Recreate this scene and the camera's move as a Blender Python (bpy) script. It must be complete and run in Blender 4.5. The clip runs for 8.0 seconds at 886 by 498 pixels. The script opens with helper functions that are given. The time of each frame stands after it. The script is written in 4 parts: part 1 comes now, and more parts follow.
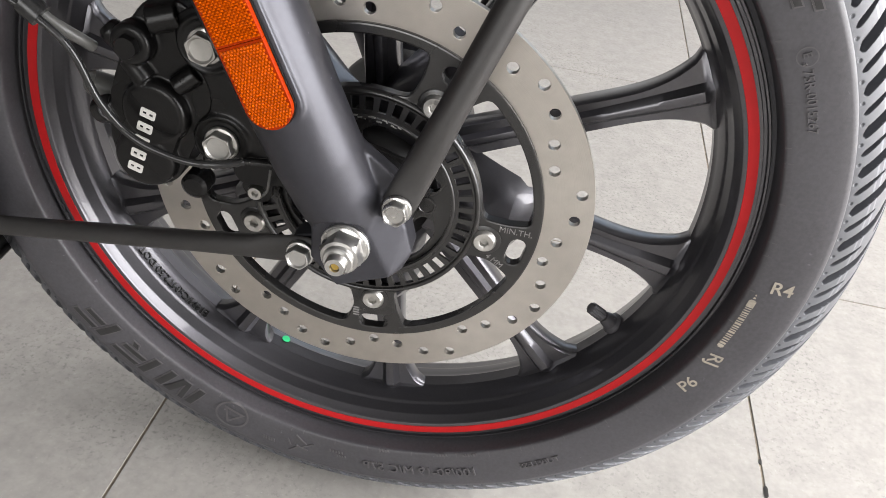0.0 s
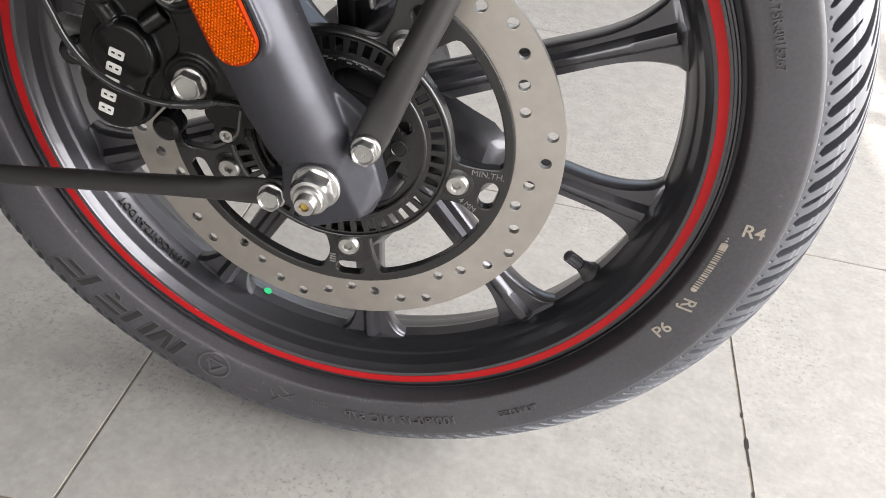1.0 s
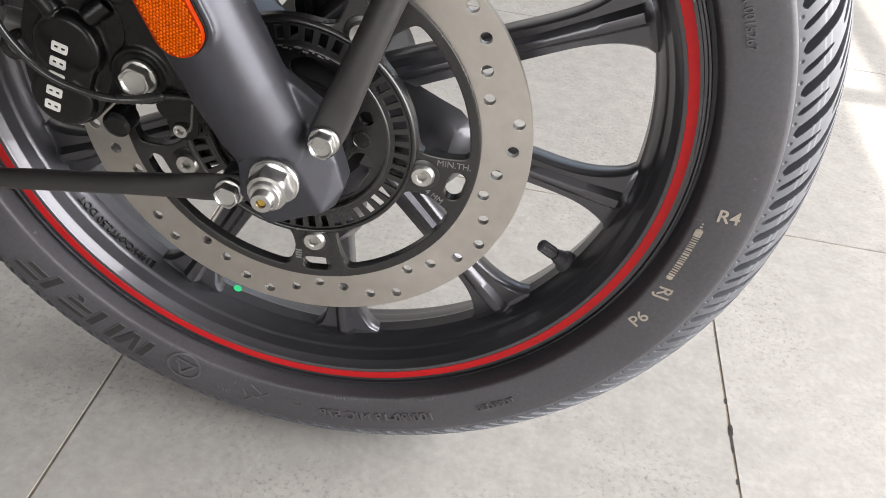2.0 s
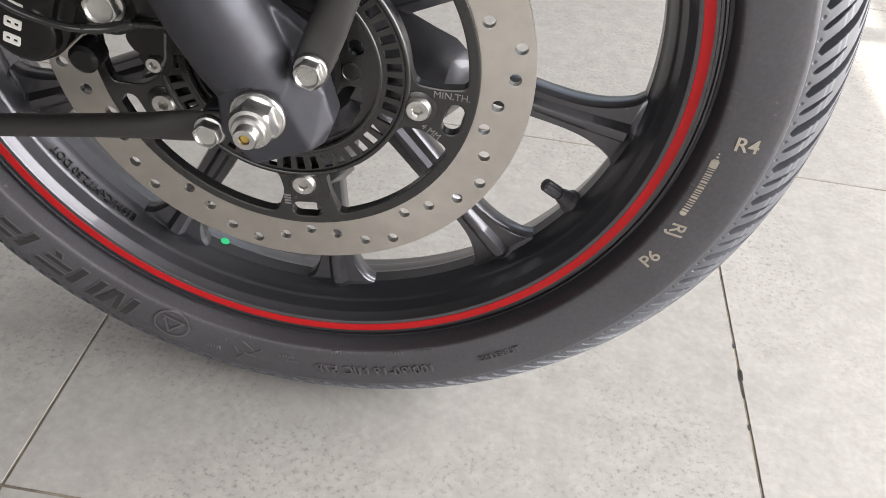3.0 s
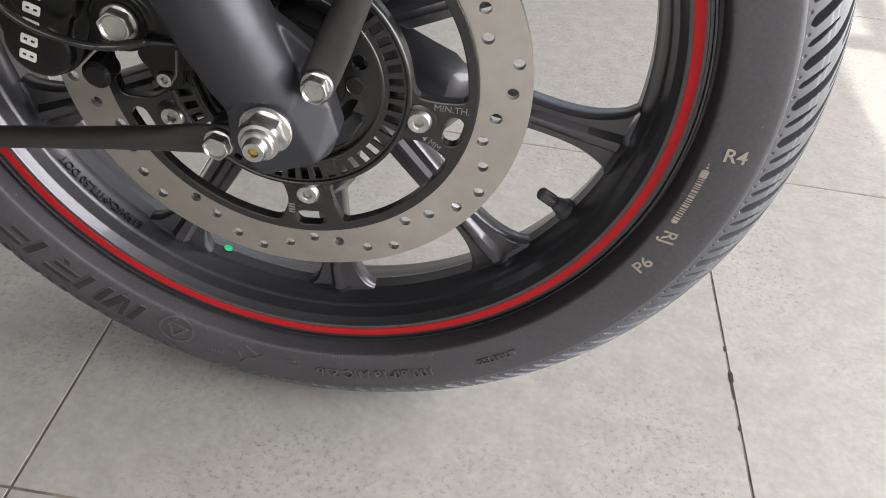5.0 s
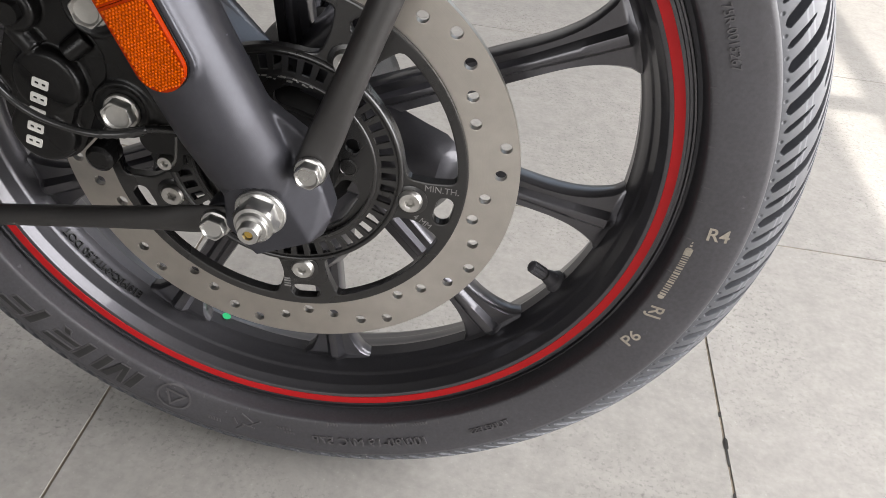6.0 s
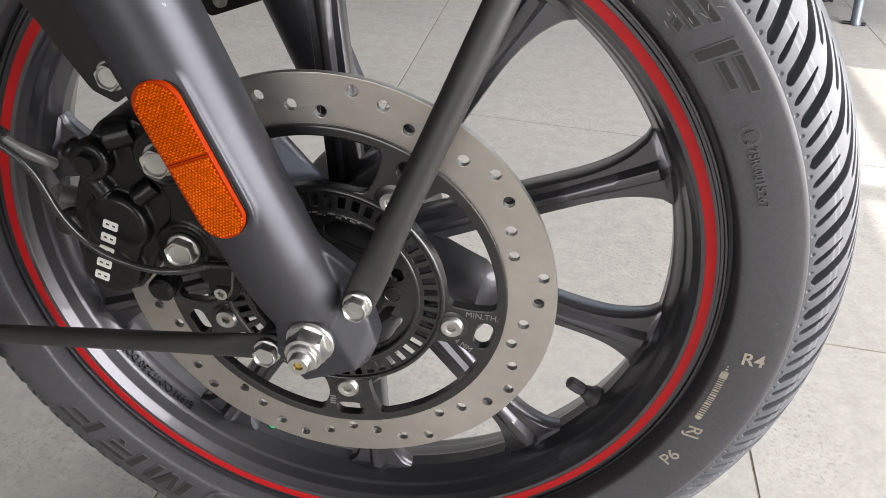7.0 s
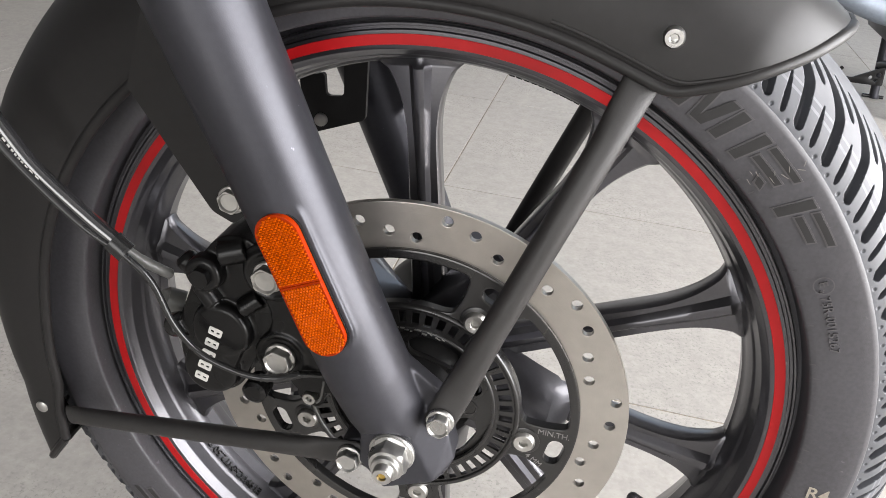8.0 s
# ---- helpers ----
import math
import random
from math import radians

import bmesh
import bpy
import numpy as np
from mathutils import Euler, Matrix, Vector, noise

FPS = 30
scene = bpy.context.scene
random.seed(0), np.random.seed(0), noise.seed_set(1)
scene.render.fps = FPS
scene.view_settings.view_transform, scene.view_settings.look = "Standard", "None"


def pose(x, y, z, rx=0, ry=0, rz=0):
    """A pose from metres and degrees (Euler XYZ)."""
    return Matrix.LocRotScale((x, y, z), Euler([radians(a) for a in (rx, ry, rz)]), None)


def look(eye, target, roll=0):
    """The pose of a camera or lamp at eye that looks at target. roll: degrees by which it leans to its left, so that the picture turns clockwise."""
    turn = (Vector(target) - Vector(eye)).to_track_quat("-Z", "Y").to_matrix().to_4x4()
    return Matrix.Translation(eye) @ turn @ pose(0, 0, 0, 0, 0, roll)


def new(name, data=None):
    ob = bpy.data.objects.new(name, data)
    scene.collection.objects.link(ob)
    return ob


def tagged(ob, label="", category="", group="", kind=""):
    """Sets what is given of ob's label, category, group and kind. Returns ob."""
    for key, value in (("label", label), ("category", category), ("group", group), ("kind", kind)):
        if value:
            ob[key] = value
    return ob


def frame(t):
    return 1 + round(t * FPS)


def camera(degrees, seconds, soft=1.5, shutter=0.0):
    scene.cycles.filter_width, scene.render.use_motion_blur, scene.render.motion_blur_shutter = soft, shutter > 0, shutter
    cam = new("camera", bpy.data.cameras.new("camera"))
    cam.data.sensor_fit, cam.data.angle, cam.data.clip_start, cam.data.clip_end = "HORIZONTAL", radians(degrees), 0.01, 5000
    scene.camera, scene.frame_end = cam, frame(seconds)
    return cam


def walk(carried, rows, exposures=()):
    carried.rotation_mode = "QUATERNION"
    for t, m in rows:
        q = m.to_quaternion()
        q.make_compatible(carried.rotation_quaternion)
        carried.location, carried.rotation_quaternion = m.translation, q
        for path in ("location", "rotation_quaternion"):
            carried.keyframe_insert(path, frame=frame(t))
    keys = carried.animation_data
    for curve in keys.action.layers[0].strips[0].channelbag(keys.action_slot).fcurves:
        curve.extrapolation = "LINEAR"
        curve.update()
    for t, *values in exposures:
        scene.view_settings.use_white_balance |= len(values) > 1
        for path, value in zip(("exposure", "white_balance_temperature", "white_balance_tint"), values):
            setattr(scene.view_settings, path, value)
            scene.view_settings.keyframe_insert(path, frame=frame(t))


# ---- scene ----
cam = camera(57.1, 8.0, soft=0.5)
# seconds, eye in metres, then degrees of turn to the left, tilt up and lean to the left
ROWS = [
    (0.0, 0.0954, -0.4428, 0.6269, 5.08, -36.00, 8.82),
    (0.5, 0.1081, -0.4468, 0.6162, 4.92, -37.61, 8.73),
    (1.0, 0.1191, -0.4535, 0.6137, 5.00, -37.68, 8.74),
    (1.5, 0.1273, -0.4417, 0.6045, 4.38, -38.08, 8.29),
    (1.7, 0.1340, -0.4396, 0.6089, 4.31, -38.21, 8.23),
    (2.8, 0.1253, -0.4208, 0.5845, 3.18, -40.23, 6.71),
    (3.0, 0.1275, -0.4185, 0.5761, 2.78, -41.06, 7.16),
    (3.5, 0.1316, -0.4186, 0.5755, 2.50, -41.75, 7.24),
    (4.0, 0.1313, -0.4188, 0.5687, 2.61, -41.82, 7.19),
    (4.2, 0.1313, -0.4240, 0.5711, 2.65, -41.84, 7.16),
    (5.3, 0.1213, -0.4328, 0.6007, 2.10, -39.81, 7.50),
    (5.5, 0.1242, -0.4350, 0.6086, 2.79, -39.03, 7.18),
    (6.0, 0.1304, -0.4279, 0.6127, 3.21, -37.53, 6.92),
    (6.5, 0.1271, -0.4324, 0.6192, 3.57, -36.53, 6.78),
    (6.8, 0.1272, -0.4286, 0.6278, 5.04, -34.75, 5.95),
    (7.0, 0.1254, -0.4271, 0.6538, 7.12, -32.75, 4.52),
    (7.2, 0.1259, -0.4331, 0.6784, 8.76, -30.56, 3.95),
    (7.5, 0.1213, -0.4395, 0.7017, 9.92, -28.69, 4.02),
    (7.7, 0.1150, -0.4440, 0.7080, 10.00, -28.60, 4.45),
    (8.0, 0.0912, -0.4411, 0.7005, 10.26, -28.71, 6.02),
]
walk(cam, [(t, pose(x, y, z, 90 + pitch, 0, yaw) @ pose(0, 0, 0, 0, 0, roll)) for t, x, y, z, yaw, pitch, roll in ROWS],
     exposures=[(0.0, 0.48), (1.0, 0.45), (1.7, 0.38), (3.0, 0.32), (4.0, 0.08), (5.5, 0.08), (6.5, 0.19), (7.2, 0.38), (8.0, 0.58)])

# ---- light ----
HUB = Vector((0.0, 0.0, 0.3344))      # centre of the front brake disc's outer face
MID = 0.061                            # the wheel's middle plane behind that face
WALL_X = 2.8                           # glazed shop front, on the side to which the wheel points
world = bpy.data.worlds.new("world")
scene.world = world
world.use_nodes = True
wn = world.node_tree
sky = wn.nodes.new("ShaderNodeTexSky")
sky.sky_type, sky.sun_disc = "NISHITA", False
sky.sun_elevation, sky.sun_rotation = radians(49), radians(90)
wn.links.new(sky.outputs["Color"], wn.nodes["Background"].inputs["Color"])
wn.nodes["Background"].inputs["Strength"].default_value = 0.12
sun = new("sun", bpy.data.lights.new("sun", "SUN"))
sun.data.energy, sun.data.angle, sun.data.color = 5.0, radians(0.4), (1.0, 0.95, 0.88)
sun.matrix_world = look((8, 1.0, 9.36), (0, 0.6, 0))


def area_lamp(x, y, z, target, w, h, power, colour):
    ob = new("window_and_fill_light", bpy.data.lights.new("window_and_fill_light", "AREA"))
    ob.data.shape, ob.data.size, ob.data.size_y, ob.data.energy, ob.data.color = "RECTANGLE", w, h, power, colour
    ob.matrix_world = look((x, y, z), target)
    return ob


area_lamp(WALL_X - 0.10, -0.18, 1.33, (0, -0.18, 1.18), 4.0, 2.5, 330, (0.968, 0.95, 0.962))
# added light from the unseen north side, for cool highlights on edges
area_lamp(1.20, 4.10, 1.45, (1.0, 0, 1.2), 3.0, 2.3, 12, (0.86, 0.93, 1.0))
# added fill from behind the camera, to lift the near faces
area_lamp(-0.45, -4.36, 1.25, (-0.2, 0, 0.6), 2.2, 2.1, 55, (1.0, 0.97, 0.94))


# ---- materials ----
def material(name, base, rough=0.5, metal=0.0, vary=0.15, grain=60.0, stain=7.0, bump=0.1, bump_scale=None, rough_vary=0.1, coat=0.0, spec=0.5, aniso=None):
    """A procedural surface: colour varied by stains and by grain, gloss varied, and a fine relief."""
    m = bpy.data.materials.new(name)
    m.use_nodes = True
    nt = m.node_tree
    b = nt.nodes["Principled BSDF"]
    co = nt.nodes.new("ShaderNodeTexCoord")
    big, fine = nt.nodes.new("ShaderNodeTexNoise"), nt.nodes.new("ShaderNodeTexNoise")
    big.inputs["Scale"].default_value, big.inputs["Detail"].default_value = stain, 4
    fine.inputs["Scale"].default_value, fine.inputs["Detail"].default_value = grain, 5
    for n in (big, fine):
        nt.links.new(co.outputs["Object"], n.inputs["Vector"])
    mix = nt.nodes.new("ShaderNodeMath")
    mix.operation = "ADD"
    nt.links.new(big.outputs["Fac"], mix.inputs[0]), nt.links.new(fine.outputs["Fac"], mix.inputs[1])
    ramp = nt.nodes.new("ShaderNodeMapRange")
    ramp.inputs["From Min"].default_value, ramp.inputs["From Max"].default_value = 0.6, 1.4
    ramp.inputs["To Min"].default_value, ramp.inputs["To Max"].default_value = 1 - vary, 1 + vary
    nt.links.new(mix.outputs[0], ramp.inputs["Value"])
    colour = nt.nodes.new("ShaderNodeVectorMath")
    colour.operation = "SCALE"
    colour.inputs[0].default_value = base
    nt.links.new(ramp.outputs[0], colour.inputs["Scale"])
    nt.links.new(colour.outputs[0], b.inputs["Base Color"])
    rr = nt.nodes.new("ShaderNodeMapRange")
    rr.inputs["From Min"].default_value, rr.inputs["From Max"].default_value = 0.3, 0.7
    rr.inputs["To Min"].default_value, rr.inputs["To Max"].default_value = max(rough - rough_vary, 0.03), min(rough + rough_vary, 1)
    nt.links.new(big.outputs["Fac"], rr.inputs["Value"])
    nt.links.new(rr.outputs[0], b.inputs["Roughness"])
    b.inputs["Metallic"].default_value = metal
    b.inputs["Coat Weight"].default_value = coat
    b.inputs["Specular IOR Level"].default_value = spec
    if bump:
        bp = nt.nodes.new("ShaderNodeBump")
        bp.inputs["Strength"].default_value, bp.inputs["Distance"].default_value = bump, 0.002
        src = fine
        if bump_scale:
            src = nt.nodes.new("ShaderNodeTexNoise")
            src.inputs["Scale"].default_value, src.inputs["Detail"].default_value = bump_scale, 3
            nt.links.new(co.outputs["Object"], src.inputs["Vector"])
        nt.links.new(src.outputs["Fac"], bp.inputs["Height"])
        nt.links.new(bp.outputs[0], b.inputs["Normal"])
    return m


RUBBER = material("tyre_rubber", (0.051, 0.0490, 0.0540), 0.48, vary=0.26, grain=420, stain=9, bump=0.04, bump_scale=1500, spec=0.46)
TREAD = material("tread_rubber", (0.064, 0.0665, 0.075), 0.50, vary=0.16, grain=150, stain=20, bump=0.02, bump_scale=1200, spec=0.5)
RAISED = material("moulded_rubber", (0.070, 0.066, 0.069), 0.48, vary=0.2, grain=200, bump=0.1, spec=0.5)
# raised lettering on black metal; its highlights are painted as a paler grey
LETTER_GLINT = material("letter_highlight", (0.17, 0.165, 0.16), 0.5, vary=0.2, grain=200, bump=0.1, spec=0.5)
MARK = material("smooth_mark_rubber", (0.017, 0.0165, 0.017), 0.40, vary=0.2, grain=200, bump=0.05, spec=0.5)
RIM = material("black_alloy_paint", (0.086, 0.084, 0.092), 0.34, metal=0.85, vary=0.08, grain=500, stain=6, bump=0.0, spec=0.7, rough_vary=0.03, coat=0.4)
RED = material("red_rim_stripe", (0.39, 0.007, 0.009), 0.45, vary=0.12, grain=90, bump=0.03, spec=0.25)
BLACK = material("satin_black_paint", (0.0120, 0.0112, 0.0110), 0.45, vary=0.2, grain=160, stain=8, bump=0.015, bump_scale=1500, spec=0.32, rough_vary=0.04)
STAY = material("satin_stay_coating", (0.0185, 0.0172, 0.0166), 0.50, vary=0.2, grain=300, stain=12, bump=0.04, bump_scale=1400, spec=0.6, rough_vary=0.05)
SATIN = material("satin_black_coating", (0.0080, 0.0075, 0.0073), 0.28, vary=0.25, grain=260, stain=14, bump=0.05, bump_scale=1200, spec=0.75, rough_vary=0.05)
FORK = material("graphite_fork_paint", (0.038, 0.038, 0.045), 0.42, metal=0.55, vary=0.14, grain=260, stain=6, bump=0.03, bump_scale=1600, spec=0.6)
CAST = material("rough_black_casting", (0.0048, 0.0046, 0.0046), 0.33, vary=0.3, grain=300, bump=0.07, bump_scale=800, spec=0.30)
ZINC = material("zinc_plated_steel", (0.52, 0.515, 0.50), 0.32, metal=1.0, vary=0.12, grain=200, stain=40, bump=0.05)
DULL = material("dull_bolt_steel", (0.50, 0.49, 0.465), 0.42, metal=1.0, vary=0.15, grain=200, stain=40, bump=0.06)
BRASS = material("brass_insert", (0.55, 0.38, 0.10), 0.4, metal=1.0, vary=0.1)
WHITE = material("white_lettering", (0.55, 0.54, 0.51), 0.6, vary=0.1)
STAMP = material("cream_ink_stamp", (0.29, 0.262, 0.212), 0.75, vary=0.3, grain=420, stain=60, bump=0.0)
PALE = material("blue_grey_paint", (0.16, 0.185, 0.22), 0.38, metal=0.4, vary=0.12, grain=120)
GREEN = material("green_paint_dot", (0.02, 0.45, 0.16), 0.5, vary=0.15)
CABLE = material("black_cable_sheath", (0.014, 0.014, 0.014), 0.28, vary=0.2, bump=0.05)
HOSE_SKIN = material("glossy_hose_sheath", (0.020, 0.020, 0.021), 0.14, vary=0.2, bump=0.03, spec=1.0, coat=1.0)
GREY = material("grey_plastic_sleeve", (0.085, 0.085, 0.080), 0.40, vary=0.25, grain=150)
SOFFIT = material("grey_ceiling_paint", (0.15, 0.148, 0.145), 0.8, vary=0.05, grain=40, stain=2, bump=0.05)
DUSK = material("dark_grey_wall_paint", (0.30, 0.30, 0.305), 0.7, vary=0.05, grain=40, stain=2, bump=0.05)
PLASTER = material("white_wall_paint", (0.62, 0.61, 0.59), 0.8, vary=0.04, grain=40, stain=2, bump=0.05)
FRAME = material("aluminium_window_frame", (0.55, 0.55, 0.55), 0.45, metal=0.6, vary=0.06)
OUTSIDE = material("pale_forecourt_paving", (0.42, 0.41, 0.39), 0.8, vary=0.1, grain=12, stain=1)
GROUT = material("grey_brown_grout", (0.19, 0.160, 0.124), 0.85, vary=0.75, grain=70, stain=16, bump=0.2)
SCUFF = material("chalky_scuff", (0.17, 0.16, 0.145), 0.8, vary=0.4, grain=500, stain=120, bump=0.0)
CHIP = material("dark_broken_joint", (0.030, 0.028, 0.026), 0.9, vary=0.3)


def flecked(m, scale, rare, gain):
    """Adds small pale scuffs and dust specks to a surface, here and there."""
    nt = m.node_tree
    b = nt.nodes["Principled BSDF"]
    old = b.inputs["Base Color"].links[0].from_socket
    co, ns, cut, mul = (nt.nodes.new(k) for k in ("ShaderNodeTexCoord", "ShaderNodeTexNoise", "ShaderNodeMapRange", "ShaderNodeVectorMath"))
    ns.inputs["Scale"].default_value, ns.inputs["Detail"].default_value = scale, 3
    nt.links.new(co.outputs["Object"], ns.inputs["Vector"])
    cut.inputs["From Min"].default_value, cut.inputs["From Max"].default_value = rare, rare + 0.05
    cut.inputs["To Min"].default_value, cut.inputs["To Max"].default_value = 1.0, gain
    nt.links.new(ns.outputs["Fac"], cut.inputs["Value"])
    mul.operation = "SCALE"
    nt.links.new(old, mul.inputs[0]), nt.links.new(cut.outputs[0], mul.inputs["Scale"])
    nt.links.new(mul.outputs[0], b.inputs["Base Color"])


flecked(FORK, 210, 0.735, 4.0)
flecked(RUBBER, 160, 0.72, 1.9)
flecked(TREAD, 120, 0.68, 1.35)
flecked(SATIN, 240, 0.71, 4.0)


def mould_lines(m, offsets, half):
    """Paler fine rings that the mould leaves round the tread, at given distances from its middle."""
    nt = m.node_tree
    b = nt.nodes["Principled BSDF"]
    old = b.inputs["Base Color"].links[0].from_socket
    co, sep = nt.nodes.new("ShaderNodeTexCoord"), nt.nodes.new("ShaderNodeSeparateXYZ")
    nt.links.new(co.outputs["Object"], sep.inputs[0])
    flat, far = nt.nodes.new("ShaderNodeVectorMath"), nt.nodes.new("ShaderNodeVectorMath")
    flat.operation, far.operation = "MULTIPLY", "LENGTH"
    flat.inputs[1].default_value = (1, 0, 1)
    nt.links.new(co.outputs["Object"], flat.inputs[0]), nt.links.new(flat.outputs[0], far.inputs[0])
    total = None
    for off, radius in offsets:
        cmp = nt.nodes.new("ShaderNodeMath")
        cmp.operation = "COMPARE"
        cmp.inputs[1].default_value, cmp.inputs[2].default_value = MID + off, half
        nt.links.new(sep.outputs["Y"], cmp.inputs[0])
        top, both = nt.nodes.new("ShaderNodeMath"), nt.nodes.new("ShaderNodeMath")
        top.operation, both.operation = "GREATER_THAN", "MULTIPLY"
        top.inputs[1].default_value = radius - 0.0010
        nt.links.new(far.outputs["Value"], top.inputs[0])
        nt.links.new(cmp.outputs[0], both.inputs[0]), nt.links.new(top.outputs[0], both.inputs[1])
        cmp = both
        if total is None:
            total = cmp.outputs[0]
        else:
            add = nt.nodes.new("ShaderNodeMath")
            add.operation = "ADD"
            nt.links.new(total, add.inputs[0]), nt.links.new(cmp.outputs[0], add.inputs[1])
            total = add.outputs[0]
    gain, mul = nt.nodes.new("ShaderNodeMapRange"), nt.nodes.new("ShaderNodeVectorMath")
    gain.inputs["To Min"].default_value, gain.inputs["To Max"].default_value = 1.0, 1.9
    nt.links.new(total, gain.inputs["Value"])
    mul.operation = "SCALE"
    nt.links.new(old, mul.inputs[0]), nt.links.new(gain.outputs[0], mul.inputs["Scale"])
    nt.links.new(mul.outputs[0], b.inputs["Base Color"])


mould_lines(TREAD, ((-0.0428, 0.3127), (-0.0400, 0.3164), (0.0428, 0.3127), (0.0400, 0.3164)), 0.00045)


def brushed_steel():
    """Ground brake steel: fine rings round the axle, a little heat stain."""
    m = material("brushed_disc_steel", (0.45, 0.423, 0.388), 0.40, metal=1.0, vary=0.10, grain=90, stain=9, bump=0.0, rough_vary=0.05)
    nt = m.node_tree
    b = nt.nodes["Principled BSDF"]
    co, ln, ns, bp = nt.nodes.new("ShaderNodeTexCoord"), nt.nodes.new("ShaderNodeVectorMath"), nt.nodes.new("ShaderNodeTexNoise"), nt.nodes.new("ShaderNodeBump")
    ln.operation = "LENGTH"
    nt.links.new(co.outputs["Object"], ln.inputs[0])
    ns.noise_dimensions = "1D"
    ns.inputs["Scale"].default_value, ns.inputs["Detail"].default_value = 1800, 4
    nt.links.new(ln.outputs["Value"], ns.inputs["W"])
    bp.inputs["Strength"].default_value, bp.inputs["Distance"].default_value = 0.10, 0.001
    tan = nt.nodes.new("ShaderNodeTangent")
    tan.direction_type, tan.axis = "RADIAL", "Y"
    b.inputs["Anisotropic"].default_value = 0.55
    nt.links.new(tan.outputs[0], b.inputs["Tangent"])
    nt.links.new(ns.outputs["Fac"], bp.inputs["Height"])
    nt.links.new(bp.outputs[0], b.inputs["Normal"])
    return m


def amber_lens(name, base, spread):
    """Moulded reflector plastic; prism sparkle is painted as a random tone per piece."""
    m = material(name, base, 0.12, vary=0.10, grain=300, stain=60, bump=0.0, spec=0.12)
    nt = m.node_tree
    b = nt.nodes["Principled BSDF"]
    old = b.inputs["Base Color"].links[0].from_socket
    geo, rng, sc = nt.nodes.new("ShaderNodeNewGeometry"), nt.nodes.new("ShaderNodeMapRange"), nt.nodes.new("ShaderNodeVectorMath")
    rng.inputs["To Min"].default_value, rng.inputs["To Max"].default_value = 1 - spread, 1 + spread
    nt.links.new(geo.outputs["Random Per Island"], rng.inputs["Value"])
    sc.operation = "SCALE"
    nt.links.new(old, sc.inputs[0]), nt.links.new(rng.outputs[0], sc.inputs["Scale"])
    nt.links.new(sc.outputs[0], b.inputs["Base Color"])
    return m


def cement_tile():
    """Matt cement-look floor tile: cloudy tone, clustered dark pits, pale specks, each tile a little different."""
    m = material("cement_floor_tile", (0.342, 0.328, 0.306), 0.60, vary=0.13, grain=140, stain=2.6, bump=0.05, bump_scale=320, rough_vary=0.09, spec=0.30)
    nt = m.node_tree
    b = nt.nodes["Principled BSDF"]
    colour = b.inputs["Base Color"].links[0].from_socket
    co, info, add = nt.nodes.new("ShaderNodeTexCoord"), nt.nodes.new("ShaderNodeObjectInfo"), nt.nodes.new("ShaderNodeVectorMath")
    add.operation = "ADD"
    nt.links.new(co.outputs["Object"], add.inputs[0]), nt.links.new(info.outputs["Location"], add.inputs[1])
    for n in nt.nodes:
        if n.type == "TEX_NOISE":
            nt.links.new(add.outputs[0], n.inputs["Vector"])

    def spread(scale, detail, lo, hi, to0, to1, rough=0.5):
        n, r = nt.nodes.new("ShaderNodeTexNoise"), nt.nodes.new("ShaderNodeMapRange")
        n.inputs["Scale"].default_value, n.inputs["Detail"].default_value, n.inputs["Roughness"].default_value = scale, detail, rough
        nt.links.new(add.outputs[0], n.inputs["Vector"])
        for key, v in (("From Min", lo), ("From Max", hi), ("To Min", to0), ("To Max", to1)):
            r.inputs[key].default_value = v
        nt.links.new(n.outputs["Fac"], r.inputs["Value"])
        return r.outputs[0]

    def times(a, c):
        n = nt.nodes.new("ShaderNodeMath")
        n.operation = "MULTIPLY"
        nt.links.new(a, n.inputs[0]), nt.links.new(c, n.inputs[1])
        return n.outputs[0]

    def less(a):
        n = nt.nodes.new("ShaderNodeMath")
        n.operation = "SUBTRACT"
        n.inputs[0].default_value = 1.0
        nt.links.new(a, n.inputs[1])
        return n.outputs[0]
    where = spread(5.0, 3, 0.44, 0.60, 0.10, 1.0)
    pits = times(spread(190, 4, 0.53, 0.67, 0.0, 0.37, 0.7), where)
    smears = spread(38, 5, 0.35, 0.68, 1.05, 0.90, 0.6)
    specks = spread(330, 2, 0.66, 0.74, 1.0, 1.16)
    tone = nt.nodes.new("ShaderNodeMapRange")
    tone.inputs["To Min"].default_value, tone.inputs["To Max"].default_value = 0.97, 1.03
    nt.links.new(info.outputs["Random"], tone.inputs["Value"])
    gain = times(times(less(pits), smears), times(specks, tone.outputs[0]))
    sc = nt.nodes.new("ShaderNodeVectorMath")
    sc.operation = "SCALE"
    nt.links.new(colour, sc.inputs[0]), nt.links.new(gain, sc.inputs["Scale"])
    nt.links.new(sc.outputs[0], b.inputs["Base Color"])
    return m


# amber twice: a dark body, and a bright prism face with painted sparkle
STEEL, AMBER, PRISM, TILE = brushed_steel(), amber_lens("amber_plastic", (0.26, 0.020, 0.0003), 0.0), amber_lens("amber_prism_sparkle", (0.40, 0.058, 0.0005), 0.24), cement_tile()


def clear_glass():
    m = bpy.data.materials.new("window_glass")
    m.use_nodes = True
    b = m.node_tree.nodes["Principled BSDF"]
    b.inputs["Transmission Weight"].default_value, b.inputs["Roughness"].default_value, b.inputs["IOR"].default_value = 1.0, 0.0, 1.45
    return m


GLASS = clear_glass()


# ---- mesh helpers ----
def finish(me, mat, sharp=35):
    if mat:
        me.materials.append(mat)
    me.polygons.foreach_set("use_smooth", [True] * len(me.polygons))
    me.set_sharp_from_angle(angle=radians(sharp))
    me.update()
    return me


